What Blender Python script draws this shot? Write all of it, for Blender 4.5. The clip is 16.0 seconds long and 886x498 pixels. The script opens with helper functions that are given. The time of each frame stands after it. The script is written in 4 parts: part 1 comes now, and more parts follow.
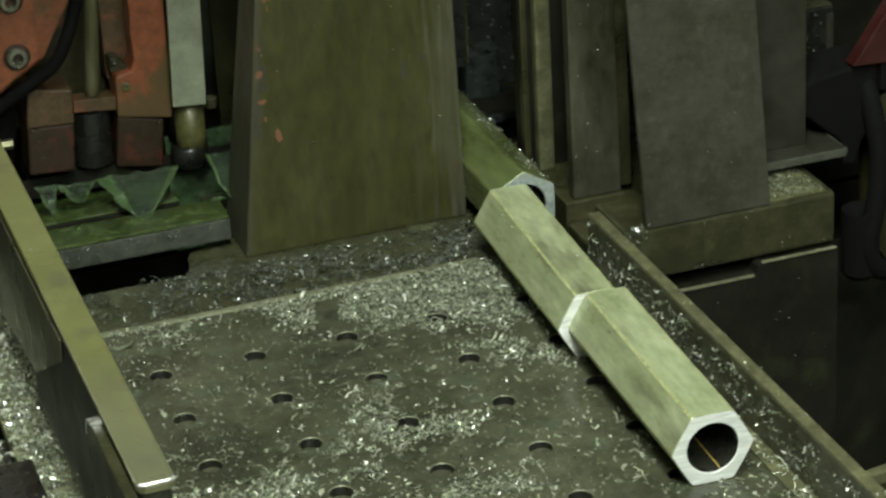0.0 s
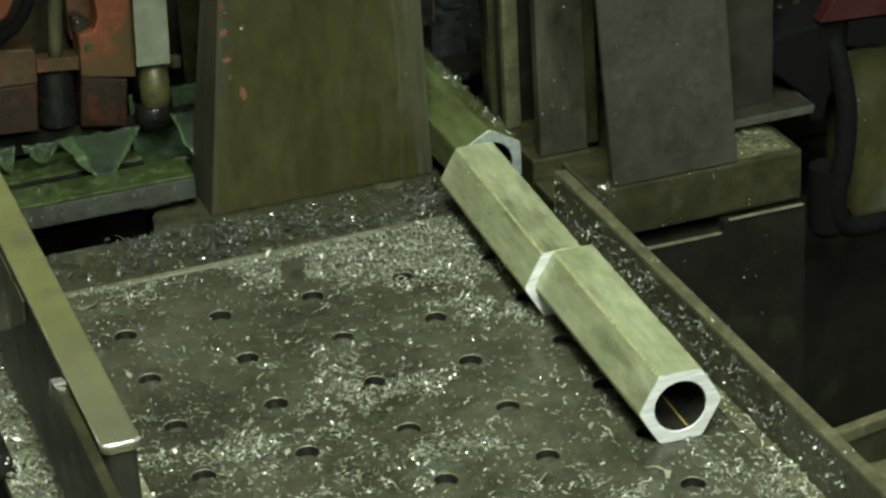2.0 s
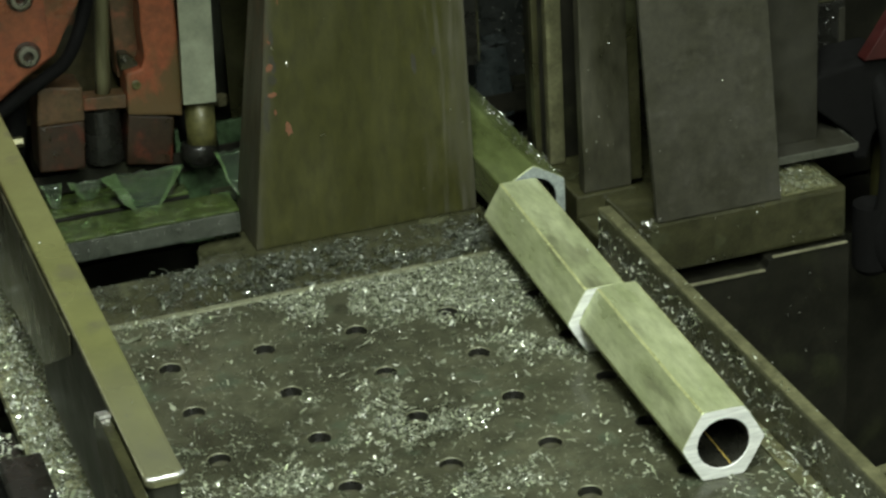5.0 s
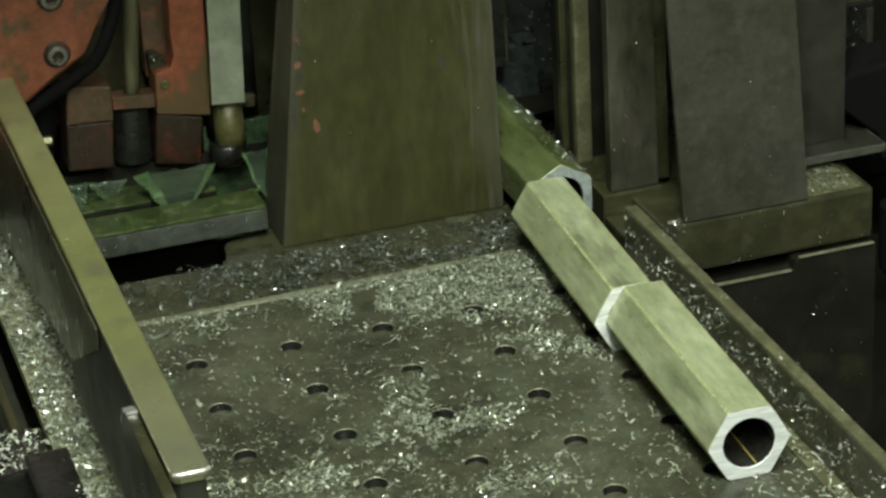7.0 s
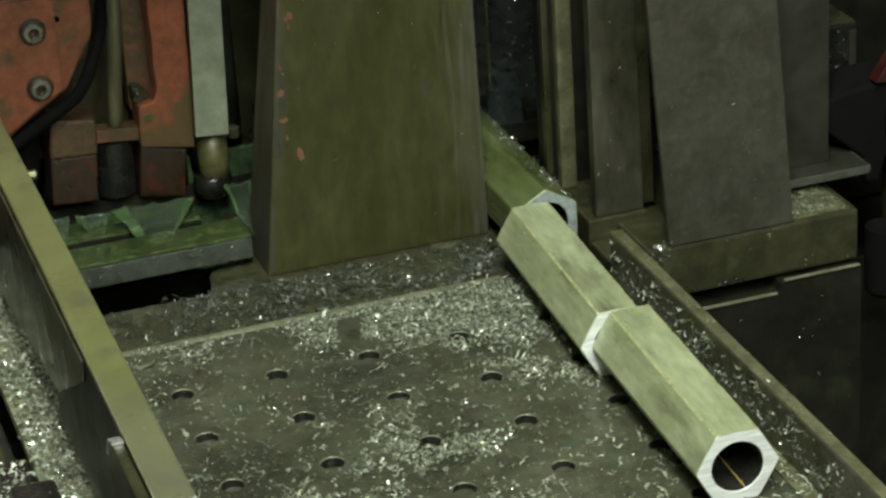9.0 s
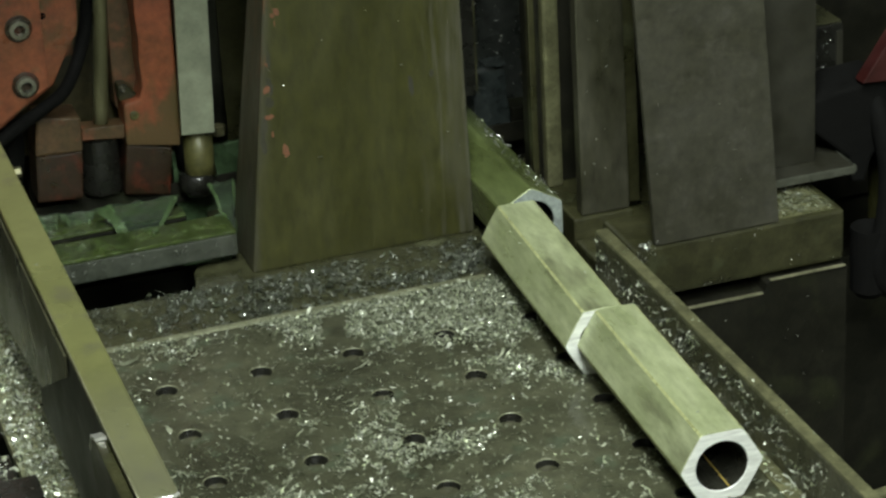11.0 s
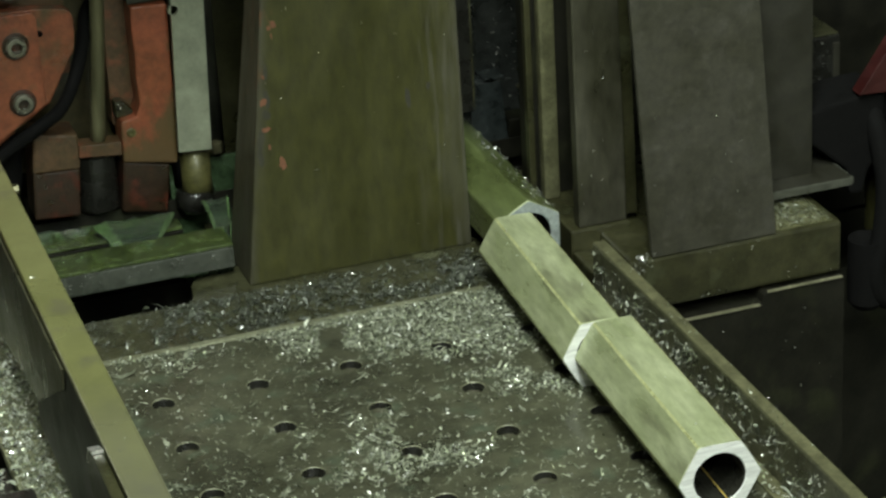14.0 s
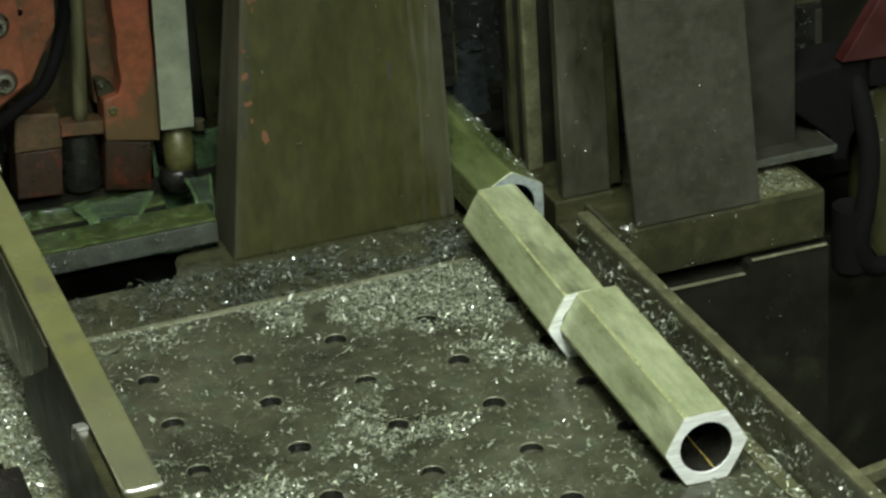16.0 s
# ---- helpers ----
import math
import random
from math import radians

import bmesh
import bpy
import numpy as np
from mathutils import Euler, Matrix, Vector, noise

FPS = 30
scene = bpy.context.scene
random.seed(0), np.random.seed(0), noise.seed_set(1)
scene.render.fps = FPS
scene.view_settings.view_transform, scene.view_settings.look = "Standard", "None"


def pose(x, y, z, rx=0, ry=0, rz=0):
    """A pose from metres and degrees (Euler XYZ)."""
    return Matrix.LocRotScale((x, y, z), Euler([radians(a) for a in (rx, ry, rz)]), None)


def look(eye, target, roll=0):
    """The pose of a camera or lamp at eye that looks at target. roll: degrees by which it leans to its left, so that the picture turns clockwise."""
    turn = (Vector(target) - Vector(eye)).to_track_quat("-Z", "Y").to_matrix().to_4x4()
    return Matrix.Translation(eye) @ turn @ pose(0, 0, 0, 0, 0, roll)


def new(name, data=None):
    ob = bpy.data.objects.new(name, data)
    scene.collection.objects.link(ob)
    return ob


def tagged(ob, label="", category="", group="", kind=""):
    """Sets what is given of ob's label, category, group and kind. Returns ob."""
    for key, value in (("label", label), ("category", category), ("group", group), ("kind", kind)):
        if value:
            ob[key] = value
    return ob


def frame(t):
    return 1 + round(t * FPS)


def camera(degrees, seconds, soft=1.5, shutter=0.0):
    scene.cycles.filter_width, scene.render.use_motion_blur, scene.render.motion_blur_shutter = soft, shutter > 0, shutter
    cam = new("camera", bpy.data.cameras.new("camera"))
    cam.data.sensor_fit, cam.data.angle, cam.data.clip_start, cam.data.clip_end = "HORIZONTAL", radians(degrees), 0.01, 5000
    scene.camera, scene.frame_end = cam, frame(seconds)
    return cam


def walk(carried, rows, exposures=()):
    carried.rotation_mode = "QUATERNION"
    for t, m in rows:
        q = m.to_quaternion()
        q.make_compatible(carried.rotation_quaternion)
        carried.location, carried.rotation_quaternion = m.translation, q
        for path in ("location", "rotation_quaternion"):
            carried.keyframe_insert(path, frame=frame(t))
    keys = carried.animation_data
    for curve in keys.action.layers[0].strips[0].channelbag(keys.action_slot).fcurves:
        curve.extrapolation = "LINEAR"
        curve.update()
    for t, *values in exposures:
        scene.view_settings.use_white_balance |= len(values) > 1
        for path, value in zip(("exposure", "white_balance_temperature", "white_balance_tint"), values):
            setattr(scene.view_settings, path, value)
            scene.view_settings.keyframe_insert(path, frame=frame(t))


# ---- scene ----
cam = camera(19.706, 16.0, 2.55)
ROWS = [
    (0, -0.5488, -1.7174, 0.9138, 64.624, 3.067, -19.428),
    (0.5, -0.5488, -1.7169, 0.9140, 64.432, 3.004, -19.602),
    (1, -0.5473, -1.7140, 0.9122, 64.112, 2.988, -19.730),
    (1.5, -0.5458, -1.7104, 0.9105, 63.813, 2.962, -19.903),
    (2, -0.5455, -1.7093, 0.9100, 63.640, 2.900, -20.174),
    (2.5, -0.5456, -1.7097, 0.9105, 63.982, 2.886, -20.432),
    (3, -0.5454, -1.7082, 0.9102, 64.605, 3.101, -19.621),
    (3.5, -0.5439, -1.7050, 0.9082, 64.410, 2.999, -19.069),
    (3.7, -0.5438, -1.7048, 0.9080, 64.272, 2.999, -19.097),
    (5.8, -0.5484, -1.7168, 0.9163, 64.747, 3.060, -19.136),
    (6, -0.5484, -1.7168, 0.9163, 64.810, 3.073, -18.748),
    (6.5, -0.5483, -1.7153, 0.9156, 64.718, 2.910, -18.276),
    (7, -0.5482, -1.7154, 0.9153, 64.429, 2.953, -18.466),
    (7.5, -0.5485, -1.7161, 0.9159, 64.293, 3.215, -18.771),
    (8, -0.5483, -1.7169, 0.9161, 64.515, 3.528, -19.009),
    (8.5, -0.5474, -1.7144, 0.9149, 64.934, 3.467, -18.917),
    (9, -0.5468, -1.7129, 0.9139, 64.997, 3.392, -19.020),
    (9.2, -0.5467, -1.7128, 0.9138, 64.872, 3.392, -19.138),
    (11.5, -0.5449, -1.7099, 0.9104, 64.996, 2.911, -19.135),
    (12, -0.5449, -1.7088, 0.9101, 64.634, 3.230, -19.379),
    (12.5, -0.5458, -1.7118, 0.9112, 64.607, 3.228, -19.467),
    (13, -0.5469, -1.7148, 0.9129, 64.731, 3.433, -19.518),
    (13.5, -0.5458, -1.7121, 0.9118, 65.103, 3.323, -19.371),
    (14, -0.5451, -1.7099, 0.9107, 65.251, 3.009, -19.254),
    (14.5, -0.5440, -1.7073, 0.9093, 65.117, 3.086, -19.319),
    (15, -0.5446, -1.7085, 0.9100, 64.863, 3.395, -19.559),
    (15.5, -0.5443, -1.7077, 0.9094, 64.651, 3.456, -19.737),
    (16, -0.5434, -1.7069, 0.9088, 64.603, 3.480, -19.852),
]
TINTS = [(0, 0.03, 6500, 10), (3.5, 0.03, 6500, 9.5), (6, 0.03, 6500, 11), (9, 0.02, 6480, 13), (12.5, 0.02, 6400, 12.5), (16, 0.02, 6400, 12)]
walk(cam, [(t, pose(*p)) for t, *p in ROWS], TINTS)

# ---- world and lamps ----
world = bpy.data.worlds.new("world")
scene.world = world
world.use_nodes = True
world.node_tree.nodes["Background"].inputs[0].default_value = (0.55, 0.62, 0.45, 1)
world.node_tree.nodes["Background"].inputs[1].default_value = 0.05


def area_lamp(name, m, sx, sy, watts, colour):
    data = bpy.data.lights.new(name, "AREA")
    data.shape, data.size, data.size_y, data.energy, data.color = "RECTANGLE", sx, sy, watts, colour
    ob = new(name, data)
    ob.matrix_world = m
    return ob


TUBE = (0.91, 1.0, 0.91)
LAMPS = [look((-0.34, -1.12, 2.00), (0.0, -0.05, 0.0)) @ Matrix.Rotation(radians(90), 4, "Z"), look((0.10, -2.7, 2.05), (0.0, -0.1, 0.0))]
area_lamp("tube_light", LAMPS[0], 1.2, 0.40, 66, TUBE)
area_lamp("tube_light", LAMPS[1], 1.2, 0.40, 37, TUBE)


# ---- materials ----
def mat(name, base, rough=0.5, metal=0.0, second=None, scale=40.0, mix=0.5, bump=0.1, grain=400.0, rough_var=0.15,
        stretch=(1, 1, 1), spots=None, spot_scale=60.0, spot_edge=0.62, trans=0.0, coat=0.0, per_piece=0.0, fine_mix=0.5, spec=0.5, grime=0.3, wave=0.12):
    m = bpy.data.materials.new(name)
    m.use_nodes = True
    nt = m.node_tree
    N, L = nt.nodes, nt.links
    p = N["Principled BSDF"]
    co = N.new("ShaderNodeTexCoord")
    mp = N.new("ShaderNodeMapping")
    mp.inputs["Scale"].default_value = stretch
    L.new(co.outputs["Object"], mp.inputs[0])
    info = N.new("ShaderNodeObjectInfo")
    far = N.new("ShaderNodeMath")
    far.operation = "MULTIPLY"
    far.inputs[1].default_value = 7.0
    L.new(info.outputs["Random"], far.inputs[0])
    L.new(far.outputs[0], mp.inputs["Location"])

    def tex(s, detail=5.0):
        n = N.new("ShaderNodeTexNoise")
        n.inputs["Scale"].default_value, n.inputs["Detail"].default_value = s, detail
        L.new(mp.outputs[0], n.inputs["Vector"])
        return n

    def ramp(src, lo, hi):
        r = N.new("ShaderNodeMapRange")
        r.inputs[1].default_value, r.inputs[2].default_value = lo, hi
        L.new(src, r.inputs[0])
        return r.outputs[0]

    def blend(fac, a, b):
        x = N.new("ShaderNodeMix")
        x.data_type = "RGBA"
        if hasattr(fac, "is_linked"):
            L.new(fac, x.inputs[0])
        else:
            x.inputs[0].default_value = fac
        for v, slot in ((a, 6), (b, 7)):
            if isinstance(v, tuple):
                x.inputs[slot].default_value = (*v, 1)
            else:
                L.new(v, x.inputs[slot])
        return x.outputs[2]

    second = second or tuple(c * 0.6 for c in base)
    big, fine = tex(scale), tex(grain, 3.0)
    colour = blend(ramp(big.outputs[0], 0.5 - (0.30 - 0.16 * mix), 0.5 + (0.30 - 0.16 * mix)), second, base)
    worn = ramp(fine.outputs[0], 0.2, 0.9)
    k = N.new("ShaderNodeMath")
    k.operation = "MULTIPLY"
    k.inputs[1].default_value = fine_mix
    L.new(worn, k.inputs[0])
    colour = blend(k.outputs[0], colour, tuple(min(1, c * 1.25) for c in base))
    if spots:
        sp = tex(spot_scale, 6.0)
        colour = blend(ramp(sp.outputs[0], spot_edge - 0.03, spot_edge + 0.09), colour, spots)
    if per_piece:
        g = N.new("ShaderNodeNewGeometry")
        colour = blend(ramp(g.outputs["Random Per Island"], 0.0, 1.0), colour, tuple(c * per_piece * k for c, k in zip(base, (0.95, 1.06, 0.72))))
    mid = tex(scale * 3.3, 9.0)
    mid.inputs["Roughness"].default_value = 0.68
    g2 = N.new("ShaderNodeMapRange")
    g2.inputs[1].default_value, g2.inputs[2].default_value = 0.3, 0.7
    g2.inputs[3].default_value, g2.inputs[4].default_value = 1 - grime, 1 + grime
    L.new(mid.outputs[0], g2.inputs[0])
    vm = N.new("ShaderNodeVectorMath")
    vm.operation = "SCALE"
    L.new(colour, vm.inputs[0])
    L.new(g2.outputs[0], vm.inputs["Scale"])
    L.new(vm.outputs[0], p.inputs["Base Color"])
    r = N.new("ShaderNodeMapRange")
    r.inputs[1].default_value, r.inputs[2].default_value = 0.3, 0.7
    r.inputs[3].default_value, r.inputs[4].default_value = max(0.03, rough - rough_var), min(1, rough + rough_var)
    L.new(big.outputs[0], r.inputs[0])
    L.new(r.outputs[0], p.inputs["Roughness"])
    p.inputs["Metallic"].default_value = metal
    p.inputs["Specular IOR Level"].default_value = spec
    p.inputs["Transmission Weight"].default_value = trans
    p.inputs["Coat Weight"].default_value = coat
    p.inputs["Coat Roughness"].default_value = 0.12
    if bump:
        b = N.new("ShaderNodeBump")
        b.inputs["Strength"].default_value, b.inputs["Distance"].default_value = bump, 0.002
        L.new(fine.outputs[0], b.inputs["Height"])
        uneven = N.new("ShaderNodeBump")
        uneven.inputs["Strength"].default_value, uneven.inputs["Distance"].default_value = wave, 0.004
        L.new(mid.outputs[0], uneven.inputs["Height"])
        L.new(uneven.outputs[0], b.inputs["Normal"])
        L.new(b.outputs[0], p.inputs["Normal"])
    return m


M_PLATE = mat("wet_steel_plate", (0.082, 0.083, 0.050), 0.34, 0.2, (0.029, 0.030, 0.018), 15, 0.9, 0.2, 260, 0.16, coat=0.35, fine_mix=0.4, spots=(0.076, 0.092, 0.058), spot_scale=34, spot_edge=0.60, grime=0.42, wave=0.2)
def worn(m, colour, zones, noise_scale=75, stretch=(1, 1, 0.10)):
    """Worn or stained zones with ragged streaky rims. A zone: (cx, cz, cy, shift, amount, width, top), laid where
    cx*x + cy*y + cz*z + shift + amount*streak rises over 0, full after width."""
    N, L = m.node_tree.nodes, m.node_tree.links
    p = N["Principled BSDF"]
    old = p.inputs["Base Color"].links[0].from_socket
    co, mp, no = (N.new("ShaderNode" + k) for k in ("TexCoord", "Mapping", "TexNoise"))
    mp.inputs["Scale"].default_value = stretch
    no.inputs["Scale"].default_value, no.inputs["Detail"].default_value = noise_scale, 7
    no.inputs["Roughness"].default_value = 0.62
    L.new(co.outputs["Object"], mp.inputs[0])
    L.new(mp.outputs[0], no.inputs["Vector"])
    centred = N.new("ShaderNodeMath")
    centred.operation = "SUBTRACT"
    centred.inputs[1].default_value = 0.5
    L.new(no.outputs[0], centred.inputs[0])
    for cx, cz, cy, shift, amount, width, top in zones:
        dot = N.new("ShaderNodeVectorMath")
        dot.operation = "DOT_PRODUCT"
        dot.inputs[1].default_value = (cx, cy, cz)
        L.new(co.outputs["Object"], dot.inputs[0])
        k = N.new("ShaderNodeMath")
        k.operation = "MULTIPLY_ADD"
        k.inputs[1].default_value = amount
        L.new(centred.outputs[0], k.inputs[0])
        L.new(dot.outputs["Value"], k.inputs[2])
        r = N.new("ShaderNodeMapRange")
        for i, q in ((1, -shift), (2, width - shift), (4, top)):
            r.inputs[i].default_value = q
        L.new(k.outputs[0], r.inputs[0])
        mix = N.new("ShaderNodeMix")
        mix.data_type = "RGBA"
        mix.inputs[7].default_value = (*colour, 1)
        L.new(r.outputs[0], mix.inputs[0])
        L.new(old, mix.inputs[6])
        old = mix.outputs[2]
    L.new(old, p.inputs["Base Color"])
    return m


M_HOLE = mat("wet_hole_sludge", (0.062, 0.060, 0.034), 0.45, 0.0, (0.028, 0.028, 0.016), 120, 0.9, 0.3, 500, coat=0.4)
M_HEAP = mat("wet_chip_sludge", (0.120, 0.120, 0.055), 0.28, 0.1, (0.055, 0.058, 0.026), 160, 0.9, 0.5, 420, coat=0.5, grime=0.45, wave=0.5)
M_EDGE = mat("worn_plate_edge", (0.26, 0.25, 0.16), 0.45, 0.4, (0.12, 0.12, 0.07), 60, 0.7, 0.2)
M_REARLIP = mat("bare_rear_edge", (0.185, 0.190, 0.120), 0.45, 0.2, (0.110, 0.113, 0.066), 60, 0.9, 0.25)
M_LIP = mat("dull_worn_edge", (0.128, 0.126, 0.062), 0.5, 0.2, (0.062, 0.061, 0.032), 60, 0.9, 0.25)
M_BED = mat("oily_cast_iron", (0.041, 0.040, 0.0160), 0.38, 0.1, (0.018, 0.0185, 0.008), 22, 0.95, 0.3, 300, coat=0.3, spots=(0.047, 0.050, 0.024), spot_scale=40, spot_edge=0.6, grime=0.4, wave=0.25)
M_FENCE = mat("wet_olive_fence_steel", (0.085, 0.083, 0.048), 0.36, 0.2, (0.038, 0.038, 0.021), 26, 0.9, 0.25, 220, coat=0.35, grime=0.4, wave=0.3)
M_SHELF = mat("wet_dark_shelf", (0.050, 0.050, 0.024), 0.30, 0.1, (0.021, 0.022, 0.011), 40, 0.9, 0.3, 200, coat=0.4, spots=(0.080, 0.084, 0.044), spot_scale=50, spot_edge=0.6)
M_DARK = mat("dark_oily_metal", (0.034, 0.036, 0.025), 0.5, 0.1, (0.017, 0.018, 0.012), 18, 0.7, 0.15, 260)
M_OLIVE = mat("olive_machine_paint", (0.041, 0.0395, 0.0092), 0.48, 0.0, (0.027, 0.0268, 0.0075), 36, 0.85, 0.3, 150, stretch=(1, 1, 0.5), spots=(0.054, 0.052, 0.031), spot_scale=26, spot_edge=0.56, fine_mix=0.4, grime=0.36, wave=0.3)
M_SLUDGE = mat("chip_sludge", (0.34, 0.34, 0.20), 0.4, 0.15, (0.17, 0.175, 0.098), 60, 0.9, 0.4, 200, coat=0.3, grime=0.45)
M_GREY = mat("grey_machine_paint", (0.0395, 0.0378, 0.0252), 0.54, 0.0, (0.0300, 0.0294, 0.0188), 35, 0.7, 0.15, 220, fine_mix=0.6, spots=(0.050, 0.048, 0.035), spot_scale=90, spot_edge=0.59, grime=0.28)
M_LEAF = mat("dark_oily_leaf", (0.0205, 0.0197, 0.0125), 0.5, 0.0, (0.0145, 0.0140, 0.0088), 30, 0.8, 0.1, 260, grime=0.25)
M_STEELRAIL = mat("wet_ground_steel", (0.265, 0.268, 0.112), 0.30, 0.45, (0.215, 0.220, 0.082), 5, 0.9, 0.03, 300, fine_mix=0.15, spots=(0.20, 0.195, 0.100), spot_scale=45, spot_edge=0.61, grime=0.17, wave=0.06)
worn(M_STEELRAIL, (0.180, 0.178, 0.118), [(0, 0, -1, -0.22, 0.25, 0.16, 0.75)], 20, (1, 0.5, 1))
M_BRIGHT = mat("rubbed_and_highlit_steel", (0.80, 0.80, 0.74), 0.22, 0.7, (0.6, 0.6, 0.54), 90, 0.8, 0.03)
M_WORN = mat("rubbed_guide_steel", (0.15, 0.145, 0.075), 0.38, 0.4, (0.065, 0.065, 0.032), 60, 1.0, 0.05, stretch=(1, 1, 0.1))
M_JAW = mat("oily_grey_jaw_steel", (0.052, 0.050, 0.033), 0.4, 0.1, (0.022, 0.022, 0.012), 34, 1.0, 0.2, 200, stretch=(1, 1, 0.4), coat=0.2, grime=0.35)
M_ALU = mat("wet_green_tinted_aluminium", (0.452, 0.490, 0.288), 0.36, 0.3, (0.296, 0.338, 0.168), 55, 0.8, 0.05, 420, stretch=(1, 0.26, 1), coat=0.35, spots=(0.170, 0.180, 0.100), spot_scale=30, spot_edge=0.60, fine_mix=0.25, grime=0.22, wave=0.12)
M_CUT = mat("fresh_sawn_aluminium", (0.80, 0.82, 0.77), 0.5, 0.1, (0.66, 0.68, 0.63), 60, 0.7, 0.25, 350, stretch=(0.15, 1, 1.6))
# Bore walls are much darker than the bar's outer skin.
M_BORE = mat("dark_bore", (0.06, 0.06, 0.045), 0.3, 0.6, None, 60)
M_CHIP = mat("aluminium_chips", (0.88, 0.90, 0.79), 0.30, 0.4, (0.48, 0.51, 0.40), 200, 0.8, 0.0, per_piece=0.45)
M_GLINT = mat("mirror_bright_chips", (0.72, 0.74, 0.69), 0.26, 0.9, (0.55, 0.57, 0.51), 200, 0.8, 0.0, rough_var=0.08)
M_CHIPD = mat("fine_wet_swarf", (0.38, 0.40, 0.29), 0.5, 0.15, (0.20, 0.215, 0.15), 200, 0.8, 0.0, per_piece=0.16)
M_CHIPB = mat("dark_wet_swarf", (0.18, 0.19, 0.165), 0.35, 0.4, (0.08, 0.085, 0.065), 200, 0.8, 0.0, per_piece=0.4)
M_RED = mat("chipped_red_paint", (0.230, 0.063, 0.027), 0.42, 0.0, (0.155, 0.058, 0.025), 26, 0.8, 0.3, 400, spots=(0.085, 0.056, 0.023), spot_scale=34, spot_edge=0.57, coat=0.3, grime=0.38, wave=0.35)
worn(M_RED, (0.090, 0.062, 0.024), [(0.3, -0.2, 0, 0.085, 0.30, 0.10, 0.8)], 22, (1, 1, 0.7))
M_REDUP = mat("worn_red_upright_paint", (0.245, 0.066, 0.027), 0.42, 0.0, (0.180, 0.062, 0.026), 26, 0.8, 0.3, 400, coat=0.3, grime=0.34, wave=0.35)
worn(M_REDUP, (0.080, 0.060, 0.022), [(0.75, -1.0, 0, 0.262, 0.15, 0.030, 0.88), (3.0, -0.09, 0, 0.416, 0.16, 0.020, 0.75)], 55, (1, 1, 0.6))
M_RUST = mat("brown_stained_red_paint", (0.088, 0.048, 0.021), 0.48, 0.0, (0.055, 0.040, 0.017), 40, 0.9, 0.3, 300, spots=(0.16, 0.060, 0.028), spot_scale=52, spot_edge=0.58, coat=0.25, grime=0.4, wave=0.3)
M_BACKWEB = mat("oily_olive_primer", (0.055, 0.046, 0.018), 0.42, 0.0, (0.032, 0.030, 0.012), 40, 0.9, 0.3, 300, coat=0.3, grime=0.4, wave=0.3)
M_LEDGE = mat("wet_grey_ledge", (0.075, 0.078, 0.060), 0.35, 0.1, (0.040, 0.042, 0.030), 30, 0.9, 0.1, coat=0.4, wave=0.3)
M_REDW = mat("dark_red_brown_paint", (0.030, 0.0130, 0.0062), 0.36, 0.0, (0.015, 0.0132, 0.0060), 40, 0.9, 0.25, 400, spots=(0.072, 0.018, 0.009), spot_scale=60, spot_edge=0.57, coat=0.35, grime=0.45)
M_WHITE = mat("pale_grey_strip", (0.25, 0.27, 0.19), 0.5, 0.0, (0.20, 0.22, 0.15), 14, 0.7, 0.05)
M_STEEL = mat("oily_steel", (0.15, 0.14, 0.075), 0.33, 0.6, (0.07, 0.07, 0.036), 40, 0.8, 0.06)
M_CHROME = mat("bolt_steel", (0.30, 0.30, 0.24), 0.32, 0.8, (0.15, 0.15, 0.11), 90, 0.8, 0.05)
M_BLACK = mat("black_rubber", (0.0045, 0.0044, 0.0040), 0.85, 0.0, (0.0030, 0.0030, 0.0027), 60, 0.6, 0.1, spec=0.12)
# Near-black base colour; on gap parts and backings it also paints their shade.
M_BASE = mat("dark_base_and_gap_shade", (0.0098, 0.0094, 0.0056), 0.5, 0.0, (0.0054, 0.0054, 0.0035), 14, 1.0, 0.2, 200, spec=0.25, spots=(0.0170, 0.0185, 0.0085), spot_scale=20, spot_edge=0.61, grime=0.5)
M_WETGREY = mat("wet_grey_steel", (0.066, 0.073, 0.056), 0.3, 0.2, (0.034, 0.039, 0.029), 40, 0.9, 0.1, coat=0.5, wave=0.3)
# Paler, yellower strip that paints the highlight along each bar corner.
M_RIDGE = mat("ridge_highlight", (0.48, 0.50, 0.25), 0.35, 0.3, (0.34, 0.36, 0.16), 60, 0.8, 0.02)
M_GREEN = mat("coolant_wet_bar", (0.054, 0.078, 0.020), 0.22, 0.1, (0.021, 0.032, 0.009), 45, 0.9, 0.4, 120, 0.1, coat=0.5, spots=(0.085, 0.125, 0.042), spot_scale=60, spot_edge=0.60, grime=0.45, wave=0.5)
M_GREENB = mat("coolant_covered_plate", (0.050, 0.085, 0.040), 0.25, 0.0, (0.018, 0.032, 0.014), 40, 0.9, 0.4, 120, 0.1, coat=0.5, grime=0.5, wave=0.5)
M_COOL = mat("green_coolant", (0.70, 0.88, 0.66), 0.07, 0.0, (0.55, 0.78, 0.5), 90, 0.8, 0.3, 90, 0.03, trans=0.97)
M_FOAM = mat("foamy_coolant", (0.34, 0.52, 0.24), 0.2, 0.0, (0.18, 0.30, 0.11), 120, 0.8, 0.5, 200, 0.1, trans=0.84)
M_REDD = mat("dark_red_paint", (0.038, 0.006, 0.0048), 0.5, 0.0, None, 30)
# Darker copies of the bar materials: the clamped bar's shade is in their colour.
M_ALUSHADE = mat("wet_shaded_aluminium", (0.130, 0.162, 0.056), 0.34, 0.3, (0.085, 0.105, 0.034), 34, 0.9, 0.03, 300, stretch=(1, 0.3, 1), coat=0.4, fine_mix=0.2)
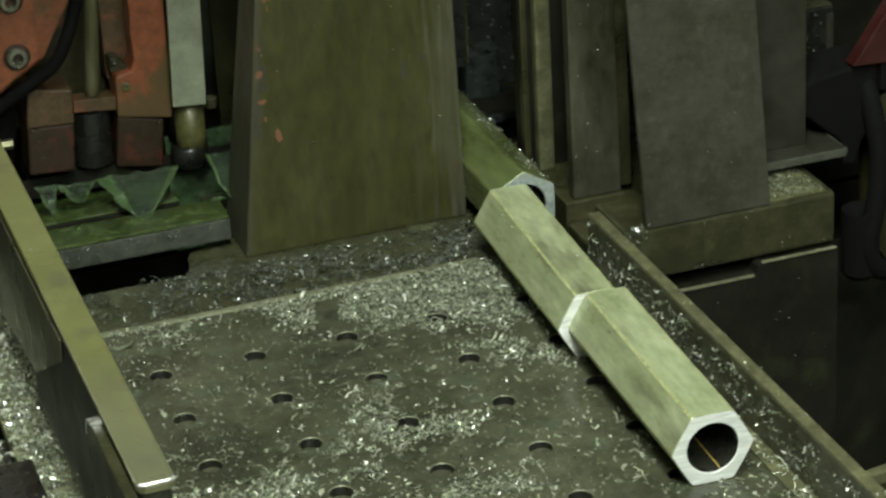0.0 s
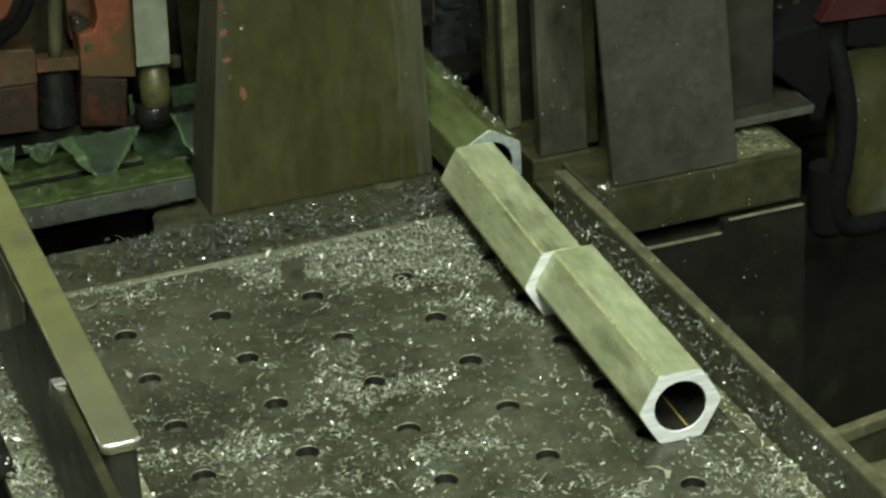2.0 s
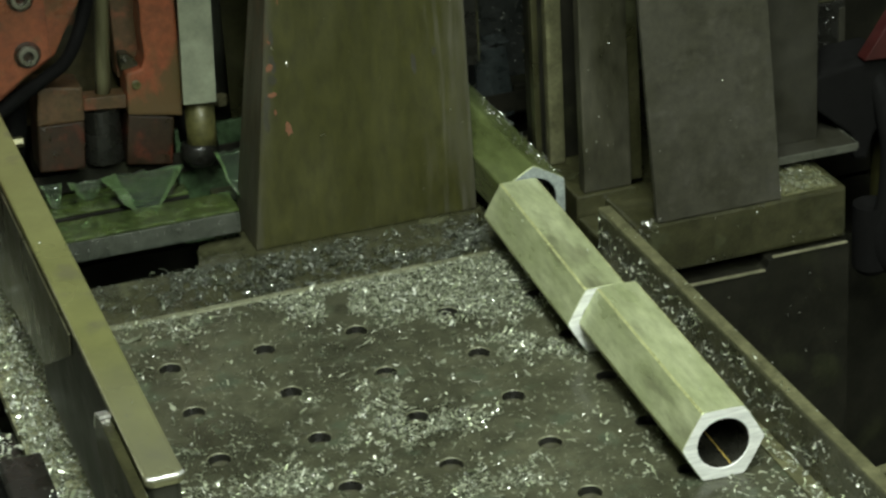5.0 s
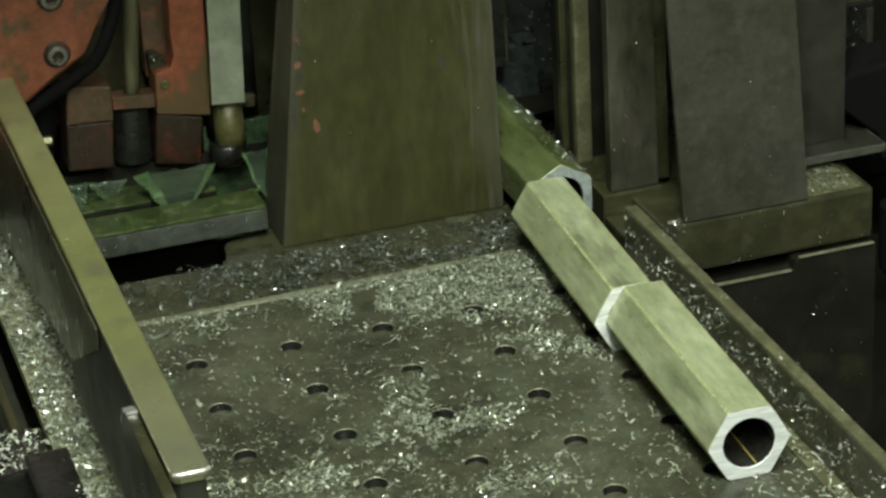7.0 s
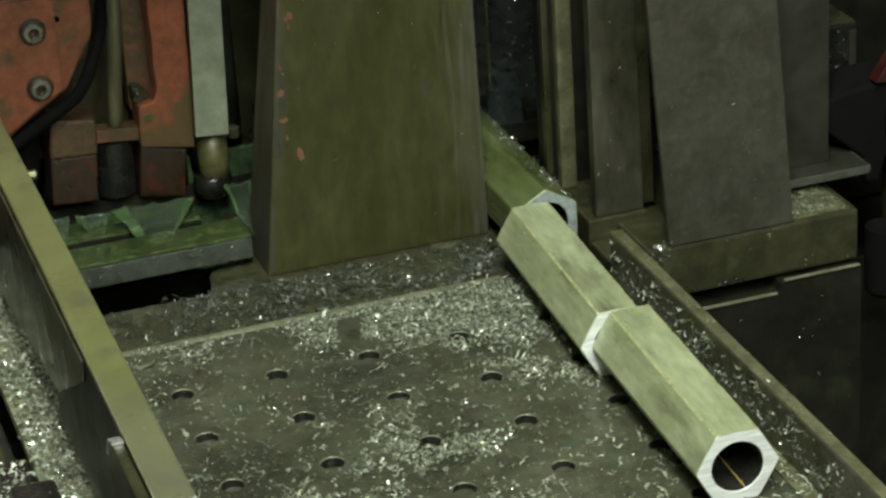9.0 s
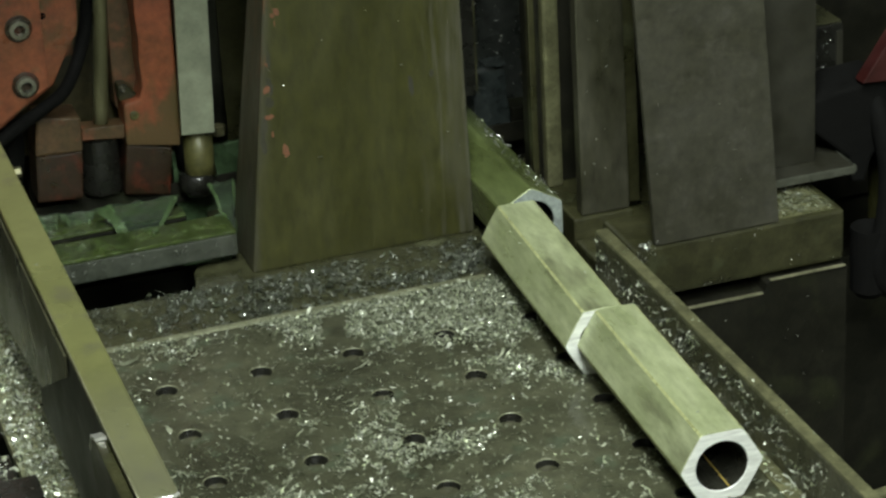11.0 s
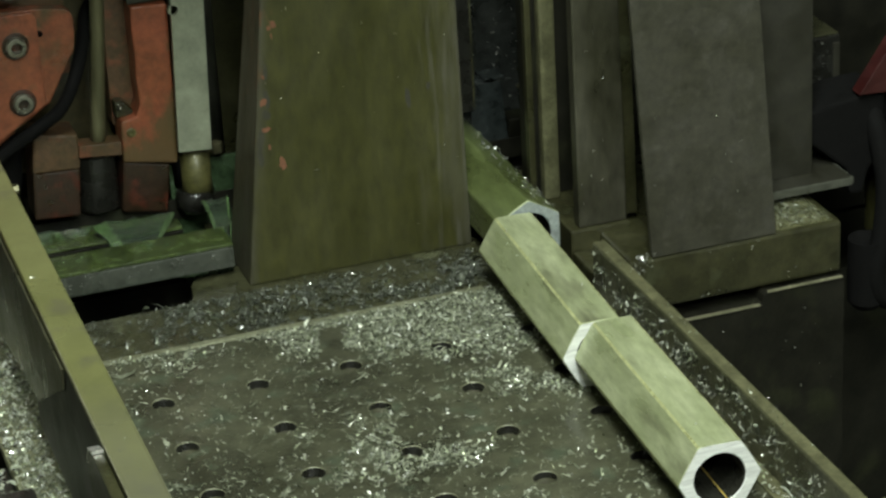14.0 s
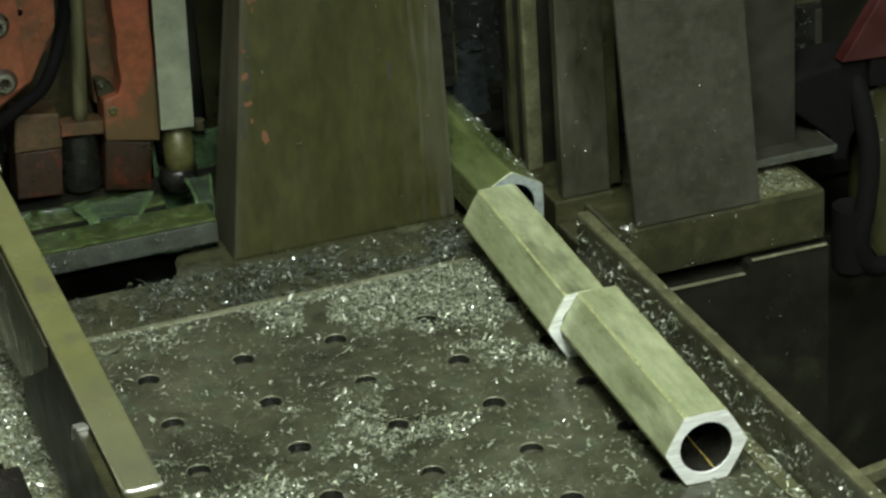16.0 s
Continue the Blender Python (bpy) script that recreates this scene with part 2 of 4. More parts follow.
M_CUTSHADE = mat("wet_shaded_sawn_aluminium", (0.33, 0.37, 0.35), 0.45, 0.2, (0.22, 0.25, 0.23), 60, 0.8, 0.25, 350)
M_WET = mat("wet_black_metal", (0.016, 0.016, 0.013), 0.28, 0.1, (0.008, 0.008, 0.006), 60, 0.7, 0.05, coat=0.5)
M_SPINDLE = mat("oil_stained_spindle", (0.118, 0.112, 0.034), 0.52, 0.15, (0.050, 0.048, 0.017), 45, 0.9, 0.15, 200, coat=0.2)
M_BORELINE = mat("yellowish_bore_line", (0.55, 0.40, 0.10), 0.4, 0.2, (0.40, 0.28, 0.07), 90, 0.8, 0.1)
M_WETREAR = mat("coolant_wet_dark_steel", (0.050, 0.054, 0.049), 0.34, 0.2, (0.017, 0.020, 0.017), 24, 1.0, 0.4, 120, coat=0.5, grime=0.5, wave=0.4)
M_HAZE = mat("bluish_wet_haze", (0.038, 0.046, 0.044), 0.26, 0.1, (0.012, 0.016, 0.015), 30, 0.9, 0.3, 200, coat=0.5, grime=0.4, wave=0.5)
M_WALL = mat("pale_hall_wall", (0.62, 0.62, 0.55), 0.8, 0.0, (0.52, 0.52, 0.45), 2, 0.6, 0.05, 40)
M_FLOOR = mat("oily_concrete", (0.14, 0.14, 0.11), 0.6, 0.0, None, 3, 0.6, 0.1, 60)
M_TUBE = bpy.data.materials.new("lamp_tube")
M_TUBE.use_nodes = True
M_TUBE.node_tree.nodes["Principled BSDF"].inputs["Emission Color"].default_value = (*TUBE, 1)
M_TUBE.node_tree.nodes["Principled BSDF"].inputs["Emission Strength"].default_value = 2


# ---- mesh helpers ----
def finish(bm, name, material, parent=None, label="", smooth=False):
    me = bpy.data.meshes.new(name)
    bmesh.ops.recalc_face_normals(bm, faces=bm.faces)
    bm.to_mesh(me)
    bm.free()
    for mt in material if isinstance(material, list) else [material]:
        me.materials.append(mt)
    if smooth:
        me.polygons.foreach_set("use_smooth", [True] * len(me.polygons))
    ob = new(name, me)
    if parent:
        ob.parent = parent
        ob.matrix_parent_inverse = parent.matrix_world.inverted()
    if label:
        ob["label"] = label
    return ob


def part(name, bm, material, parent, label="", smooth=False):
    return finish(bm, name, material, parent, label, smooth)


def thing(name, place, label, category, group="", kind=""):
    ob = new(name)
    ob.empty_display_size = 0.02
    ob.matrix_world = Matrix.Translation(place)
    return tagged(ob, label, category, group, kind)


def prism(poly, axis, a, b, bevel=0.0, seg=2):
    """A prism from a polygon of two coordinates, from a to b along the axis; the polygon gives the other two in order."""
    bm = bmesh.new()
    def at(p, w):
        return {"x": (w, p[0], p[1]), "y": (p[0], w, p[1]), "z": (p[0], p[1], w)}[axis]
    lo, hi = [bm.verts.new(at(p, a)) for p in poly], [bm.verts.new(at(p, b)) for p in poly]
    n = len(poly)
    bm.faces.new(lo), bm.faces.new(hi)
    for i in range(n):
        bm.faces.new((lo[i], lo[(i + 1) % n], hi[(i + 1) % n], hi[i]))
    if bevel:
        bmesh.ops.recalc_face_normals(bm, faces=bm.faces)
        bmesh.ops.bevel(bm, geom=list(bm.edges), offset=bevel, segments=seg, affect="EDGES", profile=0.6)
    return bm


def box(x0, x1, y0, y1, z0, z1, bevel=0.001):
    return prism([(x0, y0), (x1, y0), (x1, y1), (x0, y1)], "z", z0, z1, bevel)


def taper(base, top, z0, z1, bevel=0.001):
    """A block whose base and top are quads (x, y)."""
    bm = bmesh.new()
    lo, hi = [bm.verts.new((*p, z0)) for p in base], [bm.verts.new((*p, z1)) for p in top]
    bm.faces.new(lo), bm.faces.new(hi)
    for i in range(4):
        bm.faces.new((lo[i], lo[(i + 1) % 4], hi[(i + 1) % 4], hi[i]))
    bmesh.ops.recalc_face_normals(bm, faces=bm.faces)
    bmesh.ops.bevel(bm, geom=list(bm.edges), offset=bevel, segments=2, affect="EDGES", profile=0.6)
    return bm


def lathe(profile, place, axis="z", n=28):
    """Turned body: (radius, height) pairs from end to end, closed at both ends."""
    bm = bmesh.new()
    rings = []
    for r, h in profile:
        ring = []
        for k in range(n):
            a = math.tau * k / n
            c, s = r * math.cos(a), r * math.sin(a)
            v = {"z": (c, s, h), "y": (c, h, s), "x": (h, c, s)}[axis]
            ring.append(bm.verts.new(Vector(v) + Vector(place)))
        rings.append(ring)
    for p, q in zip(rings, rings[1:]):
        for k in range(n):
            bm.faces.new((p[k], p[(k + 1) % n], q[(k + 1) % n], q[k]))
    bm.faces.new(rings[0]), bm.faces.new(rings[-1])
    return bm


def drilled(poly, centre, r, a, b, n=16):
    """A flat bar in the x-z plane from y = a to b with one round hole through it."""
    bm = bmesh.new()
    hole = [(centre[0] + r * math.cos(math.tau * k / n), centre[1] + r * math.sin(math.tau * k / n)) for k in range(n)]
    rings = {}
    for y in (a, b):
        edges = []
        for key, loop in (("out", poly), ("in", hole)):
            vs = [bm.verts.new((x, y, z)) for x, z in loop]
            rings[key, y] = vs
            edges += [bm.edges.new((vs[k], vs[(k + 1) % len(vs)])) for k in range(len(vs))]
        bmesh.ops.triangle_fill(bm, edges=edges, use_beauty=True)
    for key in ("out", "in"):
        p, q = rings[key, a], rings[key, b]
        for k in range(len(p)):
            bm.faces.new((p[k], p[(k + 1) % len(p)], q[(k + 1) % len(p)], q[k]))
    return bm


def tube(points, radius, n=12, sub=6):
    """A round hose along a smooth line."""
    pts = [Vector(p) for p in points]
    ext = [2 * pts[0] - pts[1]] + pts + [2 * pts[-1] - pts[-2]]
    line = []
    for i in range(1, len(ext) - 2):
        for k in range(sub):
            t = k / sub
            p0, p1, p2, p3 = ext[i - 1:i + 3]
            line.append(0.5 * (2 * p1 + (p2 - p0) * t + (2 * p0 - 5 * p1 + 4 * p2 - p3) * t * t + (3 * p1 - p0 - 3 * p2 + p3) * t ** 3))
    line.append(pts[-1])
    bm = bmesh.new()
    rings, up = [], Vector((0.3, 1, 0.2)).normalized()
    for i, p in enumerate(line):
        d = (line[min(i + 1, len(line) - 1)] - line[max(i - 1, 0)]).normalized()
        u = (up - d * up.dot(d)).normalized()
        w = d.cross(u)
        rings.append([bm.verts.new(p + radius * (math.cos(math.tau * k / n) * u + math.sin(math.tau * k / n) * w)) for k in range(n)])
    for p, q in zip(rings, rings[1:]):
        for k in range(n):
            bm.faces.new((p[k], p[(k + 1) % n], q[(k + 1) % n], q[k]))
    bm.faces.new(rings[0]), bm.faces.new(rings[-1])
    return bm


# ---- hall ----
FLOOR = -0.95
def slab(name, x0, x1, y0, y1, z0, z1, m, label):
    return tagged(finish(box(x0, x1, y0, y1, z0, z1, 0), name, m), label, name.split("_")[0], kind="structure")


slab("floor", -3, 3, -3.5, 3, FLOOR - 0.1, FLOOR, M_FLOOR, "oily grey concrete workshop floor")
slab("ceiling", -3, 3, -3.5, 3, 2.4, 2.5, M_WALL, "dim grey workshop ceiling")
slab("wall_north", -3, 3, 3, 3.1, FLOOR, 2.4, M_WALL, "dim grey workshop wall")
slab("wall_south", -3, 3, -3.6, -3.5, FLOOR, 2.4, M_WALL, "dim grey workshop wall")
slab("wall_east", 3, 3.1, -3.5, 3, FLOOR, 2.4, M_WALL, "dim grey workshop wall")
slab("wall_west", -3.1, -3, -3.5, 3, FLOOR, 2.4, M_WALL, "dim grey workshop wall")


def ceiling_light(m):
    light = thing("tube_lamp", (0, 0, 0), "twin fluorescent tube lamp in a white metal housing", "lamp", "tube lamps")
    part("housing", prism([(-0.22, 0.055), (-0.16, 0.105), (0.16, 0.105), (0.22, 0.055)], "x", -0.62, 0.62, 0.002), M_WHITE, light)
    for y in (-0.09, 0.09):
        part("tube", lathe([(0.008, -0.58), (0.013, -0.575), (0.013, 0.575), (0.008, 0.58)], (0, y, 0.035), "x", 14), M_TUBE, light, "glowing tube", True)
    light.matrix_world = m
    for x in (-0.5, 0.5):
        p = m @ Vector((x, 0, 0.10))
        part("hanger", lathe([(0.005, p.z), (0.005, 2.3995)], (p.x, p.y, 0), n=10), M_WHITE, light)


for m in LAMPS:
    ceiling_light(m)


# ---- perforated table plate ----
PITCH, HOLE_R = 0.075, 0.0088
PX0, PX1, PY0, PY1, PT = -0.2625, 0.1460, -0.6375, 0.0890, 0.016


def perforated_plate():
    bm = bmesh.new()
    n = 24
    def quad(x0, x1, y0, y1):
        for z in (0, -PT):
            bm.faces.new([bm.verts.new((x, y, z)) for x, y in ((x0, y0), (x1, y0), (x1, y1), (x0, y1))])
    for i in range(-1, 4):
        for j in range(0, 9):
            cx, cy, h = -i * PITCH, -j * PITCH, PITCH / 2
            rings = []
            for r, z in ((None, 0), (HOLE_R + 0.0006, 0), (HOLE_R, -0.0006), (HOLE_R, -PT), (None, -PT)):
                ring = []
                for k in range(n):
                    a = math.tau * (k + 0.5) / n
                    c, s = math.cos(a), math.sin(a)
                    if r is None:
                        q = max(abs(c), abs(s))
                        x, y = c / q * h, s / q * h
                        if k % 6 == 2:
                            x, y = math.copysign(h, c), math.copysign(h, s)
                        x = min(max(cx + x, PX0), PX1)
                        ring.append(bm.verts.new((x, cy + y, z)))
                    else:
                        ring.append(bm.verts.new((cx + r * c, cy + r * s, z)))
                rings.append(ring)
            for ri, (p, q) in enumerate(zip(rings, rings[1:])):
                for k in range(n):
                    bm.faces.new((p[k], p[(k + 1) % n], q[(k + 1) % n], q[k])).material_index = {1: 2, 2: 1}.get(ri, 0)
    quad(PX0, PX1, PITCH / 2, PY1)
    if PX1 > 1.5 * PITCH:
        quad(1.5 * PITCH, PX1, -8.5 * PITCH, PITCH / 2)
    for x in (PX0, PX1):
        bm.faces.new([bm.verts.new(v) for v in ((x, PY0, 0), (x, PY1, 0), (x, PY1, -PT), (x, PY0, -PT))])
    for y in (PY0, PY1):
        bm.faces.new([bm.verts.new(v) for v in ((PX0, y, 0), (PX1, y, 0), (PX1, y, -PT), (PX0, y, -PT))])
    bmesh.ops.remove_doubles(bm, verts=bm.verts, dist=1e-5)
    return bm


table = thing("perforated_table", (0, -0.25, 0), "wet dark steel outfeed table plate with drilled holes, strewn with chips", "table")
# Near-black hole walls paint the shade inside; pale chamfers give the rim highlight.
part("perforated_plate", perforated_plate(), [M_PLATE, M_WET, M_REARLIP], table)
def hole_sludge():
    """Wet sludge settled in each drilled hole, uneven in height."""
    bm = bmesh.new()
    rnd = random.Random(6)
    for i in range(-1, 4):
        for j in range(0, 9):
            z = -rnd.uniform(0.0050, 0.0078)
            tx, ty = rnd.uniform(-0.12, 0.12), rnd.uniform(-0.15, 0.05)
            ring = [(0.0086 * math.cos(math.tau * k / 16), 0.0086 * math.sin(math.tau * k / 16)) for k in range(16)]
            top = [bm.verts.new((-i * PITCH + x, -j * PITCH + y, z + tx * x + ty * y)) for x, y in ring]
            low = [bm.verts.new((-i * PITCH + x, -j * PITCH + y, -PT + 0.001)) for x, y in ring]
            mid = bm.verts.new((-i * PITCH, -j * PITCH, z - 0.0006))
            for k in range(16):
                bm.faces.new((top[k], top[(k + 1) % 16], mid))
                bm.faces.new((low[k], low[(k + 1) % 16], top[(k + 1) % 16], top[k]))
    return bm


part("hole_sludge", hole_sludge(), M_HOLE, table, "wet olive sludge settled in the holes")["kind"] = "stuff"
part("rear_lip", prism([(0.0815, -0.006), (0.0815, 0.0006), (0.0830, 0.0014), (0.0885, 0.0014), (0.0897, 0.0004), (0.0897, -0.006)], "x", -0.262, 0.066), M_REARLIP, table, "worn rear edge")
part("side_flange", box(PX0, PX0 + 0.008, PY0, PY1, -0.08, -PT - 0.0005), M_BED, table)
part("under_tray", box(PX0 + 0.01, PX1, PY0, PY1, -0.09, -0.075), M_DARK, table)
for y in (-0.6, -0.05):
    for x in (-0.22, 0.11):
        part("leg", box(x - 0.02, x + 0.02, y - 0.02, y + 0.02, FLOOR, -0.09), M_DARK, table)

# ---- fence along the table ----
fence = thing("fence", (0.156, -0.3, 0), "wet olive steel side fence with chips on its inner face", "fence")
part("upright_plate", box(0.1462, 0.1570, -0.75, 0.040, -0.03, 0.0445, 0.0015), M_FENCE, fence)
# Thin strip that makes the plate paler along the fence.
part("foot_fillet", box(0.1330, 0.1460, -0.63, 0.036, 0.0002, 0.0022, 0.0008), M_LIP, fence, "paler olive strip over the plate beside the fence")
part("worn_top_edge", box(0.1468, 0.1566, -0.75, 0.039, 0.0446, 0.0454, 0.0003), M_LIP, fence, "bare worn top edge")
part("cross_flange", taper([(0.1572, -0.373), (0.40, -0.330), (0.40, -0.321), (0.1572, -0.364)], [(0.1572, -0.373), (0.40, -0.330), (0.40, -0.321), (0.1572, -0.364)], -0.004, 0.006, 0.0015), M_LIP, fence, "worn olive cross flange")
part("flange_web", taper([(0.1574, -0.371), (0.40, -0.328), (0.40, -0.322), (0.1574, -0.365)], [(0.1574, -0.371), (0.40, -0.328), (0.40, -0.322), (0.1574, -0.365)], -0.12, -0.0045, 0.0005), M_BED, fence)
part("lower_flange", box(0.1572, 0.26, -0.75, -0.398, -0.010, -0.002, 0.001), M_LIP, fence)

# ---- rail on the other side ----
rail = thing("stop_rail", (-0.313, 0, 0), "bare wet steel rail on brackets, with a painted highlight on its rounded end", "rail")
def rounded_end(x0, x1, y0, y1, r, n=6):
    """Plan of a bar whose near corners are rounded."""
    pts = [(x0, y1)] + [(x0 + r - r * math.cos(a), y0 + r - r * math.sin(a)) for a in [math.pi / 2 * k / n for k in range(n + 1)]]
    pts += [(x1 - r + r * math.sin(a), y0 + r - r * math.cos(a)) for a in [math.pi / 2 * k / n for k in range(n + 1)]]
    return pts + [(x1, y1)]


part("rail_bar", prism(rounded_end(-0.3250, -0.3003, -0.4125, 0.60, 0.005), "z", 0.1425, 0.150, 0.0026), M_STEELRAIL, rail)
# Pale strips paint the highlights on the rail's rounded end and bevel.
part("worn_end", tube([(x, y + 0.0008, 0.1487) for x, y in rounded_end(-0.3248, -0.3005, -0.4123, -0.402, 0.005)[4:-3]], 0.0016, 8, 2), M_BRIGHT, rail, "highlight along its end, laid on as a bright strip", True)
part("worn_edge", tube([(-0.3243, -0.4060, 0.1488), (-0.3244, -0.34, 0.1489), (-0.3244, -0.24, 0.1489), (-0.3244, -0.10, 0.1488)], 0.0007, 6, 3), M_EDGE, rail, "bevel highlight along its long edge, laid on as a pale strip", True)
# Darker than the top: the end face's dark reflection is put into its colour.
part("rail_web", prism(rounded_end(-0.3240, -0.3028, -0.4105, 0.60, 0.005), "z", 0.105, 0.1424, 0), M_DARK, rail)
part("side_plate", prism([(0.60, -0.0015), (0.36, -0.0015), (-0.060, 0.055), (-0.185, 0.124), (-0.190, 0.1420), (0.60, 0.1420)], "x", -0.3266, -0.3246, 0.0006), M_FENCE, rail, "oily olive side plate with a slanted end")
part("inner_plate", box(-0.3238, -0.3216, -0.405, -0.030, 0.020, 0.1045, 0.0005), M_DARK, rail)
part("bracket", prism([(-0.55, 0.020), (-0.322, 0.020), (-0.300, 0.126), (-0.308, 0.1415), (-0.324, 0.1470), (-0.55, 0.1470)], "x", -0.3335, -0.3258, 0.002), M_BED, rail, "olive bracket with a bright worn corner")
part("worn_corner", prism([(-0.2995, 0.129), (-0.2978, 0.131), (-0.3068, 0.1440), (-0.3235, 0.1496), (-0.324, 0.1474), (-0.3080, 0.1420)], "x", -0.3334, -0.3260), M_BRIGHT, rail, "bare bright corner")
for y in (-0.33, 0.30):
    part("foot", box(-0.3235, -0.3040, y - 0.02, y + 0.02, 0.0, 0.1045, 0.0005), M_BED, rail)

# ---- chip pan beyond the rail ----
pan = thing("chip_pan", (-0.42, 0, -0.002), "wet steel pan heaped with fine metal chips", "chip pan")
part("pan_floor", box(-0.352, -0.263, -0.64, 0.60, -0.012, -0.002), M_SLUDGE, pan)
part("lower_floor", box(-0.75, -0.353, -0.64, 0.60, -0.060, -0.050), M_DARK, pan)
part("pan_step", box(-0.420, -0.353, -0.10, -0.035, -0.0495, -0.006, 0.003), M_WET, pan)
part("pan_block", box(-0.3760, -0.3430, -0.1700, -0.0940, -0.0015, 0.0060, 0.003), M_WET, pan, "black wet block in the pan")
part("angle_edge", box(-0.374, -0.366, -0.034, 0.30, -0.0495, -0.012, 0.002), M_BED, pan)
part("cross_rib", box(-0.50, -0.353, -0.215, -0.200, -0.0495, -0.004, 0.002), M_DARK, pan)


# ---- hollow hexagonal bars ----
AF = 0.0545
def hex_bar(length, turn, label, skin=None, end=None):
    """A hollow bar along y from its near face at y = 0, centred on its axis."""
    bm = bmesh.new()
    R, r, n = AF / math.sqrt(3), 0.0192, 36
    angles = [radians(60 * c + d) for c in range(6) for d in (-2.0, 0, 2.0, 18, 30, 42)]
    def outer(k, s=1.0):
        a = angles[k]
        d = min(AF / 2 / math.cos((a + radians(1e-6)) % (math.tau / 6) - math.tau / 12), R - 0.0009) * s
        return d * math.cos(a + radians(turn)), d * math.sin(a + radians(turn))
    rows = []
    for kind, y in (("in", length), ("in", 0.0006), ("in1", 0.0), ("out1", 0.0), ("out", 0.0007), ("out", length)):
        ring = []
        for k in range(n):
            a = angles[k] + radians(turn)
            if kind.startswith("in"):
                d = r + (0.0006 if kind == "in1" else 0)
                x, z = d * math.cos(a), d * math.sin(a)
            else:
                x, z = outer(k, 0.982 if kind == "out1" else 1.0)
            ring.append(bm.verts.new((x, y, z)))
        rows.append(ring)
    thing_ob = thing("hollow_hex_bar", (0, 0, 0), label, "metal bar", "hollow hexagonal bars")
    faces = [(5, 0, 1, "far_end"), (0, 1, 2, "bar_body"), (1, 2, 1, "cut_end"), (2, 3, 1, "cut_end"), (3, 4, 0, "cut_end"), (4, 5, 0, "bar_body")]
    for name, mats in (("bar_body", [skin or M_ALU, M_CUT, M_BORE, skin or M_RIDGE]), ("cut_end", [M_ALU, end or M_CUT]), ("far_end", [M_ALU, M_CUT])):
        half = bm.copy()
        half.verts.ensure_lookup_table()
        for p, q, mi, which in faces:
            if which == name:
                for k in range(n):
                    f = half.faces.new([half.verts[a * n + b] for a, b in ((p, k), (p, (k + 1) % n), (q, (k + 1) % n), (q, k))])
                    f.material_index = 3 if name == "bar_body" and mi == 0 and k % 6 in (0, 1) else mi
        bmesh.ops.delete(half, geom=[v for v in half.verts if not v.link_faces], context="VERTS")
        part(name, half, mats, thing_ob, "freshly sawn bright end" if name != "bar_body" else "")
    bm.free()
    if end is None:
        # Thin coloured strip that draws the reflected line along the bore.
        seam = bmesh.new()
        q = radians(-72)
        for y in (0.002, length - 0.002):
            for dx, dr in ((-0.0006, 0), (0.0006, 0), (0.0006, -0.0005), (-0.0006, -0.0005)):
                seam.verts.new(((r + dr) * math.cos(q) + dx, y, (r + dr) * math.sin(q)))
        seam.verts.ensure_lookup_table()
        for f in ((0, 1, 2, 3), (4, 5, 6, 7), (0, 1, 5, 4), (1, 2, 6, 5), (2, 3, 7, 6), (3, 0, 4, 7)):
            seam.faces.new([seam.verts[v] for v in f])
        part("seam", seam, M_BORELINE, thing_ob, "yellowish reflection line inside the bore, put in as a strip")
    return thing_ob


front_bar = hex_bar(0.2075, 0, "sawn-off hollow hexagonal aluminium bar lying on the perforated table")
front_bar.matrix_world = pose(0.0912, -0.3205, 0.0274, 0, 0, -2.1)
rear_bar = hex_bar(0.2110, 0, "sawn-off hollow hexagonal aluminium bar behind another, touching its end")
rear_bar.matrix_world = pose(0.0905, -0.1120, 0.0274, 0, 0, -2.6)
stock = hex_bar(0.75, 30, "long hollow hexagonal aluminium bar clamped in the saw, wet with coolant, its shade painted in", M_ALUSHADE, M_CUTSHADE)
stock.matrix_world = pose(0.1155, 0.103, 0.0318, 0, 0, 0)

# ---- saw bed and vise ----
bed = thing("saw_bed", (0, 0.4, -0.1), "oily olive cast iron bed of a band saw", "saw bed")
part("front_shelf", box(-0.2660, -0.1641, 0.0902, 0.165, -0.10, -0.001, 0), M_SHELF, bed)
part("shelf", prism([(-0.1640, 0.0902), (0.15, 0.0902), (0.15, 0.42), (-0.112, 0.42), (-0.112, 0.2110), (-0.1440, 0.2100), (-0.1500, 0.2050), (-0.1540, 0.1960), (-0.1565, 0.1790), (-0.1600, 0.1690), (-0.1640, 0.1655)], "z", -0.10, -0.001, 0), M_SHELF, bed)
part("slot_floor", box(-0.60, -0.10, 0.165, 0.42, -0.12, -0.101, 0), M_DARK, bed)
part("grey_bar", box(-0.2660, -0.1135, 0.2000, 0.230, 0.008, 0.0265, 0.0012), M_WETGREY, bed, "wet grey steel bar")
part("wet_bar_top", box(-0.2660, -0.1135, 0.2005, 0.238, 0.0268, 0.0300, 0.001), M_GREEN, bed, "bar top flooded with green coolant")
# Near-black front paints the dark gap between the wet bars.
part("inner_bar", box(-0.2900, -0.1440, 0.252, 0.274, 0.000, 0.0262, 0.001), M_BASE, bed)
part("wet_inner_top", box(-0.2900, -0.1440, 0.2535, 0.2735, 0.0264, 0.0290, 0.001), M_GREEN, bed, "green coolant-wet bar top")
part("back_bar", box(-0.2900, -0.1440, 0.296, 0.345, -0.01, 0.0200, 0.003), M_GREEN, bed)
part("casting", box(0.1840, 0.378, 0.0525, 0.262, -0.0335, 0.0135, 0.0035), M_BED, bed)
